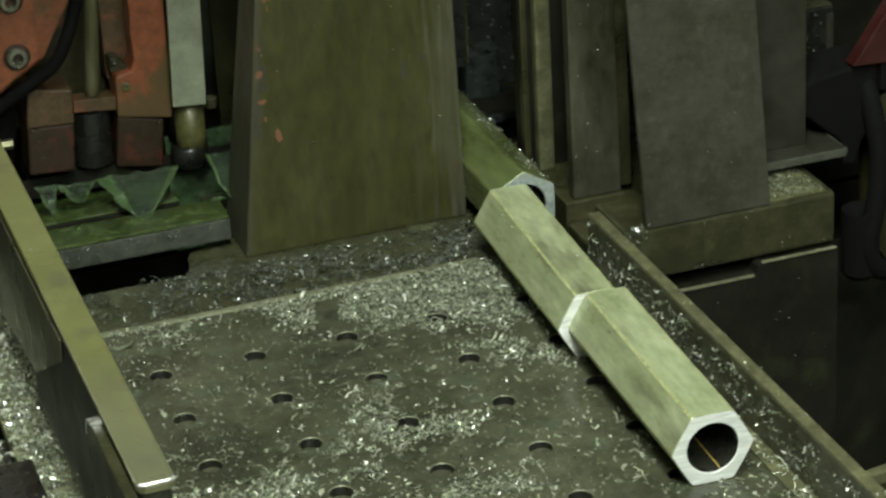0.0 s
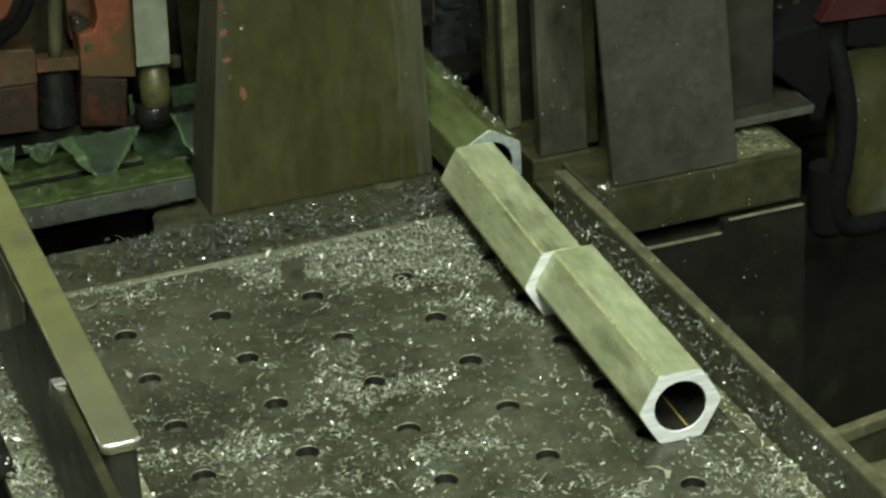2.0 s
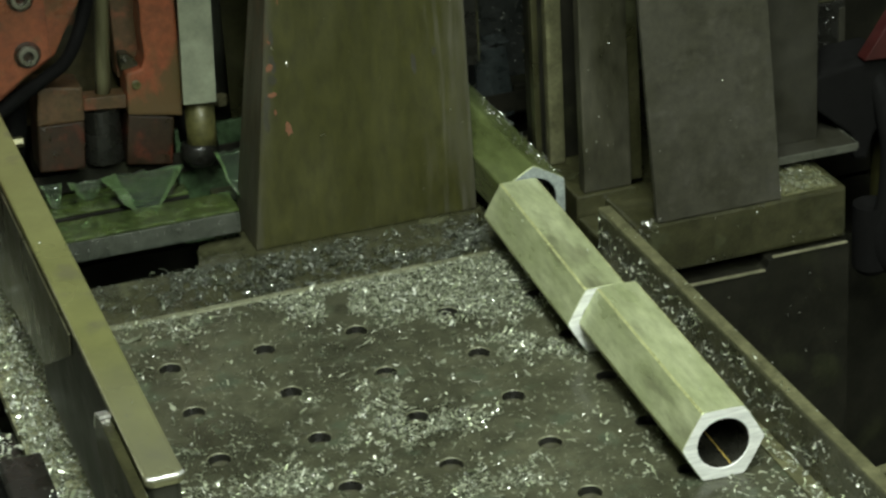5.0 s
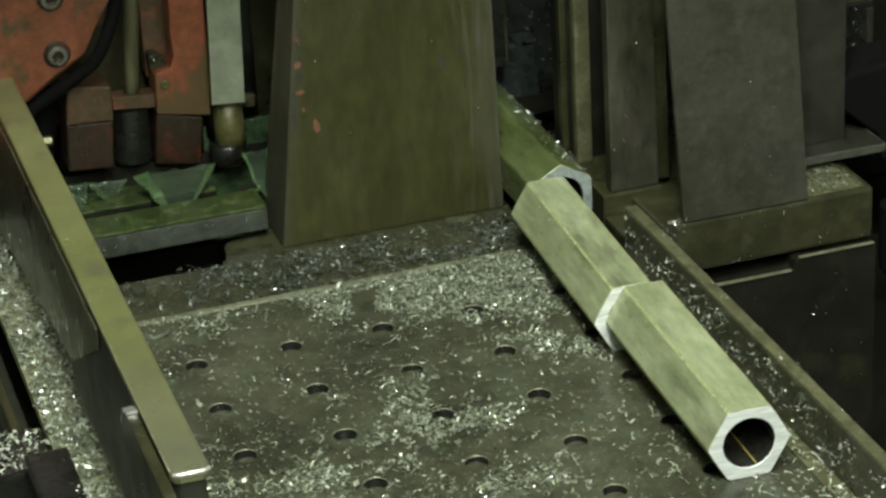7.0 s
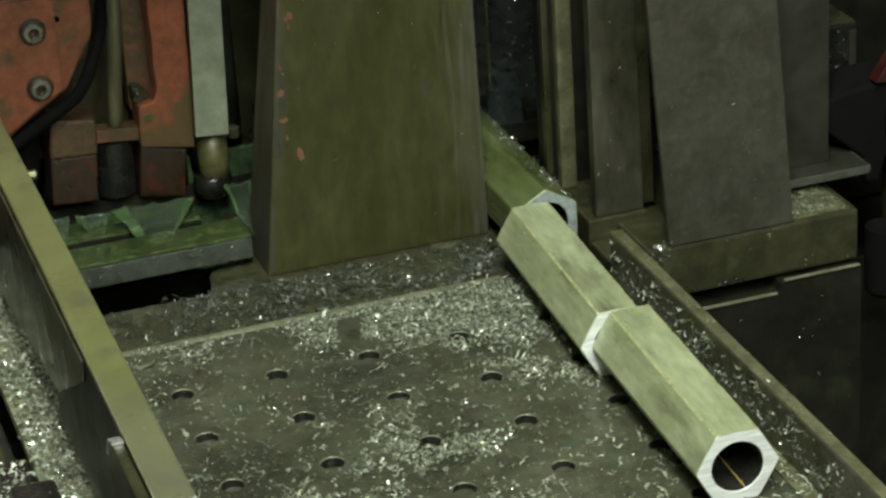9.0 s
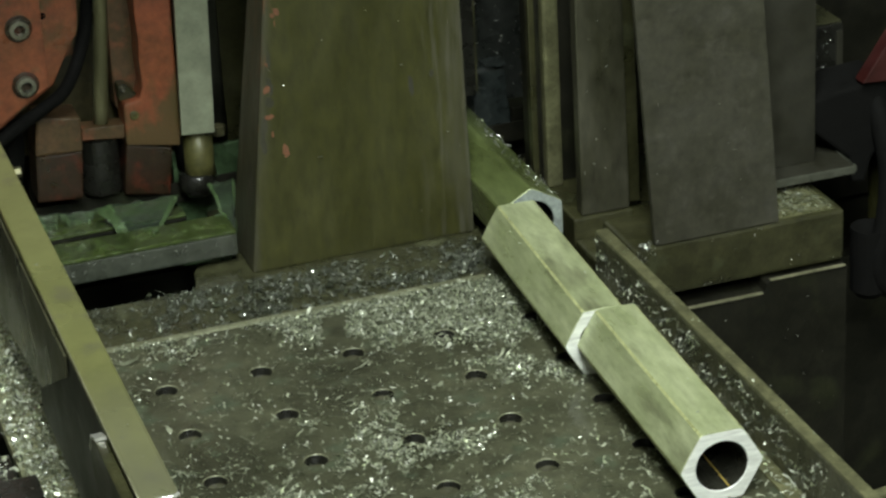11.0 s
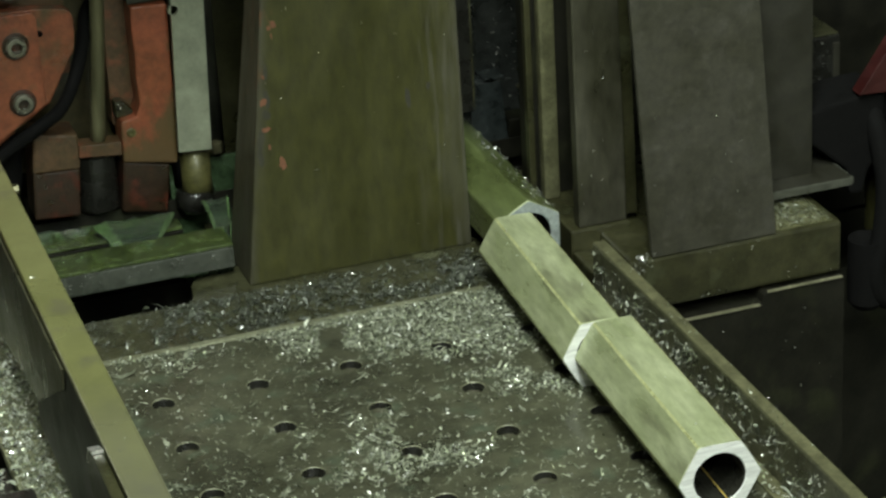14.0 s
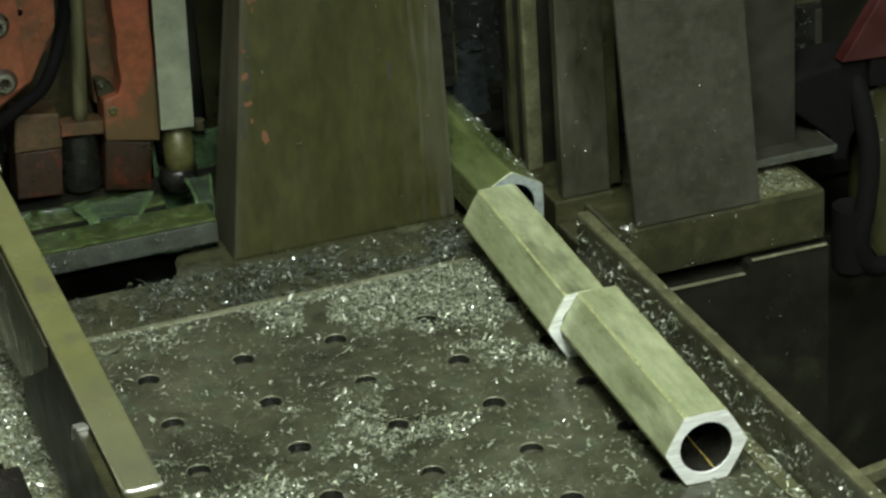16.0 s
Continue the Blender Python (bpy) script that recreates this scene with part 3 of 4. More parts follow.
part("jaw_seat", box(0.1580, 0.2120, 0.1170, 0.262, -0.0335, 0.0200, 0.002), M_BED, bed, "jaw seat")
part("seat_step", box(0.1580, 0.1838, 0.0560, 0.1165, -0.0335, 0.0020, 0.003), M_BED, bed)
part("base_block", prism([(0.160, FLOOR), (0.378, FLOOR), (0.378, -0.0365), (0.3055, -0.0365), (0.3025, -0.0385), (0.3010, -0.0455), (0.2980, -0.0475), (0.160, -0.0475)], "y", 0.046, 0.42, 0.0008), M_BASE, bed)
part("base_lip", box(0.162, 0.2990, 0.0445, 0.0485, -0.0472, -0.0458, 0.0004), M_EDGE, bed, "worn bright lip")
part("base_lip", box(0.3060, 0.376, 0.0445, 0.0480, -0.0362, -0.0348, 0.0004), M_EDGE, bed, "worn bright lip")
part("rear_ledge", box(0.3180, 0.4100, 0.0980, 0.200, 0.0228, 0.0300, 0.001), M_LEAF, bed, "oily dark ledge plate")
# Pale strips put the lit look of the ledge's edges into colour.
part("ledge_edge", box(0.3185, 0.4105, 0.0955, 0.0978, 0.0232, 0.0302, 0.0006), M_LEDGE, bed, "pale ledge front, painted as if lit")
part("ledge_edge", box(0.4102, 0.4118, 0.0955, 0.199, 0.0250, 0.0303, 0.0005), M_LEDGE, bed, "pale ledge end, painted as if lit")
part("ledge_support", box(0.3190, 0.3760, 0.125, 0.198, 0.0137, 0.0226, 0.0005), M_BASE, bed)
# Added backdrop whose near-black colour gives the unlit interior.
part("back_panel", box(-0.80, 1.60, 0.62, 0.64, FLOOR, 0.9), M_BASE, bed, "near-black backdrop added to close the dark machine interior")
part("plinth", box(-0.60, 0.155, 0.10, 0.60, FLOOR, -0.121), M_DARK, bed)
part("inner_wall", box(-0.1150, -0.0300, 0.356, 0.366, 0.02, 0.455, 0.001), M_BED, bed, "dim oily inner wall")
part("splash_back", box(-0.1380, -0.0600, 0.318, 0.324, -0.05, 0.0600, 0.001), M_GREENB, bed, "dark plate running with green coolant")
part("rear_deck", box(-0.60, 0.70, 0.43, 0.615, -0.12, -0.02), M_BASE, bed)

M_COLUMN = mat("rubbed_olive_column_paint", (0.0415, 0.0412, 0.0090), 0.48, 0.0, (0.029, 0.0292, 0.0070), 30, 0.85, 0.3, 150, stretch=(1, 1, 0.4), fine_mix=0.4, grime=0.34, wave=0.35)
worn(M_COLUMN, (0.064, 0.061, 0.042), [(1, 0, 0, -0.064, 0.17, 0.045, 0.75), (-1, 0.1176, 0, -0.098, 0.030, 0.012, 0.8)])
worn(M_COLUMN, (0.115, 0.060, 0.026), [(-1, 0.20, 0, -0.126, 0.085, 0.010, 0.7)], 140, (1, 1, 0.3))
worn(M_COLUMN, (0.078, 0.075, 0.054), [(1, 0, 0, -0.080, 0.30, 0.03, 0.6)], 120, (1, 1, 0.07))
column = thing("vise_column", (-0.01, 0.19, 0), "olive painted steel column with chipped edges", "machine column")
part("column_body", taper([(-0.1080, 0.175), (0.0890, 0.175), (0.0890, 0.245), (-0.1080, 0.245)],
                          [(-0.0540, 0.175), (0.0830, 0.175), (0.0830, 0.203), (-0.0540, 0.203)], -0.001, 0.458, 0.0025), M_COLUMN, column)
def flakes(spots, y, thick=0.0003):
    """Irregular thin paint chips (x, z, width, height) lying on a plane y."""
    bm = bmesh.new()
    for i, (x, z, w, h) in enumerate(spots):
        ring = []
        lobe, turn = random.uniform(0, math.tau), random.uniform(0, math.tau)
        for k in range(11):
            a = math.tau * k / 11
            q = 0.82 + 0.18 * math.sin(2 * a + lobe) + 0.12 * math.sin(5 * a + turn) + random.uniform(-0.10, 0.10)
            ring.append((x + w / 2 * q * math.cos(a), z + h / 2 * q * math.sin(a)))
        lo, hi = [bm.verts.new((u, y, v)) for u, v in ring], [bm.verts.new((u, y - thick * (1 + 0.2 * i), v)) for u, v in ring]
        bm.faces.new(hi)
        for k in range(11):
            bm.faces.new((lo[k], lo[(k + 1) % 11], hi[(k + 1) % 11], hi[k]))
    return bm


M_PRIMER = mat("old_orange_paint", (0.17, 0.070, 0.036), 0.6, 0.0, (0.12, 0.06, 0.03), 300, 0.8, 0.2)
FLAKES = [(-0.0715, 0.104, 0.008, 0.013), (-0.0835, 0.160, 0.008, 0.008), (-0.0830, 0.136, 0.008, 0.006), (-0.0700, 0.225, 0.007, 0.007)]
FLAKES += [(-0.108 + 0.104 * z + random.uniform(0.004, 0.016), z, random.uniform(0.001, 0.004), random.uniform(0.002, 0.009)) for z in [0.10 + 0.0068 * k for k in (3, 12, 17, 18)]]
part("bare_patch", flakes([(-0.108 + 0.1176 * z + random.uniform(0.003, 0.010), z, random.uniform(0.004, 0.008), random.uniform(0.010, 0.022)) for z in (0.112, 0.128, 0.149, 0.163, 0.186)] + [(0.0395, 0.142, 0.005, 0.024), (0.058, 0.150, 0.004, 0.010)], 0.1750, 0.0002), M_GREY, column, "grey patches of bare metal")
part("old_paint_flakes", flakes(FLAKES, 0.1749, 0.0002), M_PRIMER, column, "old orange paint showing through")


jaw = thing("vise_jaw", (0.2, 0.19, 0), "tall oily steel vise jaw with a machined guide", "vise jaw")
part("guide_strip", box(0.1503, 0.1560, 0.190, 0.1985, 0.0202, 0.458), M_BED, jaw, "dim oily guide edge")
part("guide_rod", box(0.1618, 0.1765, 0.1865, 0.1985, 0.0202, 0.458, 0.003), M_LIP, jaw, "worn guide edge")
# Near-black backing paints the shade between guide and jaw.
part("guide_backing", box(0.1506, 0.1930, 0.199, 0.211, 0.0202, 0.458, 0.0005), M_BASE, jaw)
part("jaw_plate", taper([(0.1665, 0.1195), (0.2100, 0.1195), (0.2100, 0.132), (0.1665, 0.132)], [(0.1640, 0.1195), (0.2040, 0.1195), (0.2040, 0.132), (0.1640, 0.132)], 0.0202, 0.458, 0.002), M_JAW, jaw)
part("jaw_web", box(0.1765, 0.1930, 0.212, 0.26, 0.0202, 0.458), M_BED, jaw)
part("jaw_back", taper([(0.2110, 0.130), (0.2240, 0.130), (0.2240, 0.16), (0.2110, 0.16)], [(0.2050, 0.130), (0.2180, 0.130), (0.2180, 0.16), (0.2050, 0.16)], 0.0202, 0.458), M_BED, jaw)
grey = thing("grey_upright", (0.26, 0.07, 0.012), "matt grey painted tapering machine upright", "machine upright")
part("upright_body", taper([(0.2040, 0.0520), (0.3170, 0.0520), (0.3170, 0.0575), (0.2040, 0.0575)],
                           [(0.1740, 0.0520), (0.2850, 0.0520), (0.2850, 0.0575), (0.1740, 0.0575)], 0.0136, 0.458, 0.0012), M_GREY, grey)
part("side_leaf", box(0.3180, 0.3840, 0.1205, 0.1245, 0.0302, 0.458, 0.0005), M_LEAF, grey, "dark oily side leaf")

# Added beam out of view; its outline sets which parts lie in shade.
part("frame_beam", prism([(-0.60, 0.02), (-0.02, 0.02), (0.04, 0.12), (0.70, 0.12), (0.70, 0.40), (-0.60, 0.40)], "z", 0.46, 0.62, 0.004), M_OLIVE, bed, "unseen overhead beam added to shade the saw")

part("rear_plate", box(0.092, 0.330, 0.43, 0.4395, -0.02, 0.458, 0.001), M_WETREAR, bed, "wet dark rear plate")
# Added block and lip that stand in for a bluish haze and pale mark.
part("drive_housing", taper([(0.168, 0.398), (0.2080, 0.398), (0.2080, 0.428), (0.168, 0.428)], [(0.174, 0.408), (0.2050, 0.408), (0.2050, 0.428), (0.174, 0.428)], -0.02, 0.0520, 0.004), M_HAZE, bed, "bluish block added for the pale wet haze behind the bar")
part("housing_lip", box(0.1860, 0.2060, 0.404, 0.4285, 0.0522, 0.0540, 0.0005), M_HAZE, bed, "thin lip added for the pale mark over the haze")
part("hook", tube([(0.2270, 0.424, 0.052), (0.2310, 0.420, 0.046), (0.2325, 0.419, 0.039), (0.2300, 0.420, 0.032), (0.2262, 0.423, 0.034)], 0.0016, 8, 4), M_STEEL, bed, "small steel hook", True)
part("low_step", box(0.2085, 0.300, 0.404, 0.428, -0.02, 0.0090, 0.002), M_BASE, bed)

# ---- blade guard on the far side ----
guard = thing("blade_guard", (0.5, 0.12, 0), "dark blade guard with a red plate and black rubber hose", "blade guard")
part("red_plate", prism([(0.429, 0.094), (0.452, 0.127), (0.530, 0.24), (0.68, 0.24), (0.68, 0.080)], "y", 0.120, 0.135, 0.001), M_REDD, guard, "dark red plate")
part("holder", prism([(0.386, 0.084), (0.386, 0.054), (0.421, 0.0235), (0.424, 0.000), (0.436, -0.002), (0.442, 0.020), (0.456, 0.035), (0.457, 0.092), (0.423, 0.090)], "y", 0.126, 0.18, 0.003), M_BLACK, guard)
part("wet_panel", box(0.385, 0.446, 0.190, 0.30, 0.031, 0.1245, 0.002), M_WET, guard, "wet block strewn with chips")
part("panel_strip", box(0.4385, 0.4450, 0.1880, 0.1897, 0.084, 0.1180, 0.0005), M_LEAF, guard, "worn olive strip")
part("panel_cap", box(0.387, 0.4450, 0.192, 0.298, 0.1247, 0.1262, 0.0004), M_SHELF, guard)
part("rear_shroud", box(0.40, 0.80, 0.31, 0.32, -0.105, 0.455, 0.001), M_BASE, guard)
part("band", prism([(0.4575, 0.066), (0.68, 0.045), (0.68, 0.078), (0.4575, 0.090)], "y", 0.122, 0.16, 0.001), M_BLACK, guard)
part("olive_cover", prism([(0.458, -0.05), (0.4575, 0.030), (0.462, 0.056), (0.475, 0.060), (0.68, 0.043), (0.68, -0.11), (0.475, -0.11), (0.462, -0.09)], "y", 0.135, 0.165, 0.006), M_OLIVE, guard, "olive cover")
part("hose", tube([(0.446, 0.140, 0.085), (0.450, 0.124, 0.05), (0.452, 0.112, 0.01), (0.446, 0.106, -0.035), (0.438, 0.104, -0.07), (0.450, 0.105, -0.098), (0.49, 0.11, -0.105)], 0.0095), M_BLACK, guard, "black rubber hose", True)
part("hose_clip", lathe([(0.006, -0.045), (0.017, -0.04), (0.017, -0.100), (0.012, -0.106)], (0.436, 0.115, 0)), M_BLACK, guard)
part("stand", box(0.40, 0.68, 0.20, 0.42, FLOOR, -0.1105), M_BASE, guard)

# ---- saw arm that feeds downwards ----
SIZE = 1.0254
SET = Matrix.Translation((0.0139, 0.0436, -0.0232)) @ Matrix.Scale(SIZE, 4)


def arm_part(name, bm, material, parent, label="", smooth=False):
    bm.transform(SET)
    return part(name, bm, material, parent, label, smooth)


ARM0 = (-0.2, 0.25, 0.10)
arm = thing("band_saw_arm", ARM0, "chipped red band saw guide arm, wet with coolant", "saw arm")
EDGE = [(-0.42, 0.080), (-0.3300, 0.1290), (-0.2964, 0.1510), (-0.2652, 0.1715), (-0.2457, 0.1842), (-0.2301, 0.2130), (-0.2213, 0.2260), (-0.2196, 0.2420), (-0.2196, 0.2530), (-0.2215, 0.2580), (-0.2262, 0.2612)]
arm_part("side_plate", prism(EDGE + [(-0.2500, 0.2650), (-0.42, 0.2700)], "y", 0.235, 0.247, 0.0012), M_RED, arm)
arm_part("face_plate", prism([(x - 0.0015, z + 0.0035) for x, z in EDGE[:4]] + [(-0.2497, 0.1850), (-0.2499, 0.2300), (-0.2497, 0.2590), (-0.2530, 0.2640), (-0.42, 0.2680)], "y", 0.2300, 0.2348, 0.0012), M_RED, arm)
arm_part("seam_hole", lathe([(0.0018, 0.2352), (0.0026, 0.2346), (0.0026, 0.2338), (0.0016, 0.2338), (0.0014, 0.2350)], (-0.2480, 0, 0.2440), "y", 14), M_BLACK, arm)
arm_part("rear_panel", box(-0.42, -0.2230, 0.252, 0.262, 0.20, 0.42, 0.002), M_RUST, arm, "brown-stained rear panel")
arm_part("back_web", box(-0.3000, -0.1640, 0.300, 0.312, 0.100, 0.42, 0.001), M_BACKWEB, arm, "oily dark olive web behind the rod")
arm_part("lower_block", prism([(-0.2668, 0.1220), (-0.2272, 0.1200), (-0.2262, 0.1500), (-0.2629, 0.1560)], "y", 0.240, 0.275, 0.002), M_RUST, arm)
# The foot is a much darker red-brown than the block above it.
arm_part("block_foot", prism([(-0.2695, 0.0810), (-0.2315, 0.0780), (-0.2274, 0.1197), (-0.2669, 0.1217)], "y", 0.2405, 0.275, 0.002), M_REDW, arm, "dark red-brown foot")
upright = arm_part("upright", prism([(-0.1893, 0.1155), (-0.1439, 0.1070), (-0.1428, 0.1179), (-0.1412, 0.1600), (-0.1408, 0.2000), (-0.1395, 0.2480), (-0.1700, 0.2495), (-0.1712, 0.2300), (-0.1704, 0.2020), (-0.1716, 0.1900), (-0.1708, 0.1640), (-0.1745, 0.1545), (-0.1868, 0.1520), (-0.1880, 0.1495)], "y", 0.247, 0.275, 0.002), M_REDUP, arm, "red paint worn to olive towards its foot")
arm_part("top_block", box(-0.1720, -0.1370, 0.250, 0.276, 0.2505, 0.42, 0.002), M_DARK, arm, "dark steel block over the upright")
arm_part("inner_web", box(-0.1905, -0.1690, 0.272, 0.295, 0.14, 0.42, 0.002), M_RUST, arm, "oil-stained brown red web")
arm_part("lug", prism([(-0.1900, 0.152), (-0.1770, 0.152), (-0.1740, 0.156), (-0.1790, 0.162), (-0.1830, 0.166), (-0.1900, 0.166)], "y", 0.256, 0.271, 0.002), M_BED, arm, "olive worn lug")
# Added chrome nub, only there to give a bright glint by the lug.
arm_part("grease_nipple", lathe([(0.0018, 0.2560), (0.0026, 0.2545), (0.0026, 0.2530), (0.0014, 0.2510), (0.0016, 0.2500), (0.0008, 0.2490)], (-0.1866, 0, 0.1625), "y", 12), M_CHROME, arm, "small shiny nub added for a bright glint", True)
arm_part("set_screw", lathe([(0.0040, 0.2474), (0.0040, 0.2458), (0.0032, 0.2452), (0.0018, 0.2452), (0.0016, 0.2466)], (-0.1803, 0, 0.1413), "y", 14), M_SPINDLE, upright, "dark set screw")
arm_part("cross_piece", prism([(-0.2250, 0.1245), (-0.1892, 0.1205), (-0.1885, 0.1325), (-0.2240, 0.1350)], "y", 0.252, 0.27, 0.001), M_RUST, arm)
arm_part("upright_foot", prism([(-0.1945, 0.0700), (-0.1558, 0.0632), (-0.1500, 0.1060), (-0.1893, 0.1150)], "y", 0.250, 0.280, 0.002), M_REDW, arm, "dark red-brown foot")
arm_part("rod", tube([(-0.2065, 0.262, 0.130), (-0.1960, 0.262, 0.235), (-0.180, 0.262, 0.42)], 0.0062), M_WORN, arm, "worn steel rod", True)
arm_part("roller", lathe([(0.0150, 0.071), (0.0172, 0.0725), (0.0172, 0.099), (0.0166, 0.0995), (0.0166, 0.1015), (0.0172, 0.102), (0.0172, 0.1205)], (-0.2100, 0.268, 0)), M_WET, arm, "dark roller")
arm_part("strip", drilled([(-0.1442, 0.1207), (-0.1161, 0.1184), (-0.1117, 0.2366), (-0.1045, 0.42), (-0.1330, 0.42), (-0.1390, 0.2412)], (-0.1370, 0.2446), 0.0042, 0.236, 0.240), M_WHITE, arm, "pale grey flat strip")
sp = arm_part("spindle", lathe([(0.0140, 0.074), (0.0128, 0.085), (0.0132, 0.120)], (-0.1275, 0.256, 0)), M_SPINDLE, arm, "oily brass-coloured spindle", True)
arm_part("collar", lathe([(0.006, 0.056), (0.012, 0.058), (0.0160, 0.063), (0.0168, 0.070), (0.0155, 0.076), (0.0141, 0.078)], (-0.1302, 0.256, 0)), M_WET, sp, "wet black collar", True)
arm_part("sleeve", lathe([(0.0150, 0.080), (0.0155, 0.112), (0.0120, 0.116)], (-0.1300, 0.266, 0)), M_BLACK, arm, "black sleeve", True)
arm_part("rear_rod", lathe([(0.010, 0.06), (0.010, 0.42)], (-0.103, 0.29, 0)), M_DARK, arm, smooth=True)
arm_part("nut", lathe([(0.004, 0.104), (0.006, 0.105), (0.006, 0.113), (0.004, 0.114)], (-0.1065, 0.262, 0), n=6), M_STEEL, arm)
# Near-black colour puts shade into the space under the feet.
arm_part("blade_holder", box(-0.268, -0.158, 0.266, 0.300, 0.063, 0.080, 0.002), M_BASE, arm)
arm_part("blade", box(-0.42, 0.38, 0.2615, 0.2630, 0.050, 0.068, 0), M_BASE, arm, "dark wet saw blade")
arm_part("air_hose", tube([(-0.1780, 0.297, 0.258), (-0.1990, 0.284, 0.2400), (-0.2120, 0.252, 0.2210), (-0.2270, 0.229, 0.1990), (-0.2400, 0.226, 0.1800), (-0.2560, 0.227, 0.1690), (-0.2750, 0.229, 0.1575), (-0.3000, 0.232, 0.1410), (-0.3300, 0.236, 0.1200)], 0.0056), M_BLACK, arm, "thin black hose", True)
arm_part("side_hose", tube([(-0.284, 0.262, 0.15), (-0.284, 0.262, 0.12), (-0.292, 0.265, 0.08)], 0.012), M_BLACK, arm, "black hose", True)
arm_part("hose_nut", lathe([(0.0035, -0.290), (0.0045, -0.289), (0.0045, -0.280), (0.0035, -0.279)], (0, 0.245, 0.110), "x", 6), M_STEEL, arm)
for z in (0.190, 0.2385, 0.287):
    bolt = arm_part("bolt", lathe([(0.0082, 0.2300), (0.0082, 0.2240), (0.0073, 0.2230), (0.0046, 0.2230), (0.0043, 0.2290)], (-0.2690, 0, z), "y"), M_CHROME, arm, "steel socket-head bolt")
    arm_part("washer", lathe([(0.0108, 0.2299), (0.0112, 0.2294), (0.0112, 0.2289), (0.0095, 0.2285)], (-0.2690, 0, z), "y"), M_REDW, bolt)


part("guide_post", box(0.1180, 0.1395, 0.300, 0.312, 0.0840, 0.455, 0.001), M_WET, arm, "wet dark blade guide post")
part("post_edge", box(0.1397, 0.1415, 0.302, 0.311, 0.0860, 0.455, 0.0003), M_BED, arm)

# ---- coolant running off the blade ----
def sheet(a, b, c, y0, y1, rim=0.0016, n=10):
    """A hanging fan of liquid: from the line a-b at the blade down to the point c, thick at its rims."""
    bm = bmesh.new()
    A, B, Cc = (Vector((*a, 0)), Vector((*b, 0)), Vector((*c, 0)))
    rows = []
    for i in range(n + 1):
        t = i / n
        row = []
        w = 1 - t ** 1.15
        for k in range(n + 1):
            u = k / n
            top = A.lerp(B, u)
            p = Cc.lerp(top, max(w, 0.06))
            sag = 0.0020 * noise.noise(Vector((p.x * 160, t * 4, a[0] * 50))) + 0.0016 * noise.noise(Vector((p.x * 420, t * 9, a[0] * 90)))
            y = y0 + (y1 - y0) * t + sag
            row.append((p.x + sag, y, p.y + 0.8 * sag))
        rows.append(row)
    for side_k in (1, -1):
        vs = [[bm.verts.new((x, y + side_k * (rim * (0.22 + 0.9 * abs(2 * k / n - 1) ** 4)), z)) for k, (x, y, z) in enumerate(r)] for r in rows]
        for p, q in zip(vs, vs[1:]):
            for k in range(n):
                bm.faces.new((p[k], p[k + 1], q[k + 1], q[k]))
        edge = [r[0] for r in vs] + vs[-1][1:] + [r[-1] for r in vs[::-1]][1:] + vs[0][::-1][1:-1]
        if side_k == 1:
            first = edge
    for k in range(len(edge)):
        bm.faces.new((first[k], first[(k + 1) % len(edge)], edge[(k + 1) % len(edge)], edge[k]))
    return bm


def fan(a, b, c, y0, y1, label="thin sheet of green coolant falling from the blade", rim=0.0014):
    ob = tagged(finish(sheet(a, b, c, y0, y1, rim * 0.45), "coolant_sheet", M_COOL, smooth=True), label, "coolant", "coolant sheets", "stuff")
    for e, o, w in ((a, b, 0.17), (b, a, 0.09)):
        inner = (e[0] + (o[0] - e[0]) * w, e[1] + (o[1] - e[1]) * w)
        foot = (c[0] + (e[0] - c[0]) * 0.04, c[1])
        part("coolant_rope", sheet(e, inner, foot, y0 - 0.001, y1 - 0.001, rim * 0.6, 8), M_FOAM, ob, "brighter rope of foamy coolant", True)
    return ob


FANS = [
    (fan((-0.2110, 0.0560), (-0.1390, 0.0540), (-0.1830, 0.0262), 0.268, 0.224, rim=0.0022), 0.003, 0.0),
    (fan((-0.2650, 0.0545), (-0.2460, 0.0525), (-0.2520, 0.0270), 0.276, 0.268, rim=0.0011), 0.003, 1.0),
    (fan((-0.1130, 0.0600), (-0.0900, 0.0590), (-0.1020, 0.0250), 0.268, 0.222, rim=0.0010), 0.002, 2.1),
    (fan((-0.2430, 0.0525), (-0.2090, 0.0505), (-0.2270, 0.0320), 0.276, 0.272, rim=0.0007), 0.003, 3.0),
]


def splash(x, y, z, r, n=26):
    """Droplets and foam where the coolant lands."""
    bm = bmesh.new()
    for _ in range(n):
        d = random.random() ** 0.6 * r
        a = random.uniform(0, math.tau)
        q = random.uniform(0.0004, 0.0012)
        m = Matrix.LocRotScale((x + d * math.cos(a), y + 0.6 * d * math.sin(a), z + q * 0.4), None, (q * 1.6, q * 1.3, q * 0.8))
        bmesh.ops.create_icosphere(bm, subdivisions=1, radius=1, matrix=m)
    return tagged(finish(bm, "coolant_splash", M_FOAM, smooth=True), "green coolant splashing on the wet bar", "coolant", "coolant sheets", "stuff")


SPLASH = [(splash(-0.178, 0.226, 0.0300, 0.016, 20), 0.0), (splash(-0.117, 0.235, 0.0300, 0.008, 8), 1.3), (splash(-0.245, 0.222, 0.0300, 0.016, 14), 2.2)]


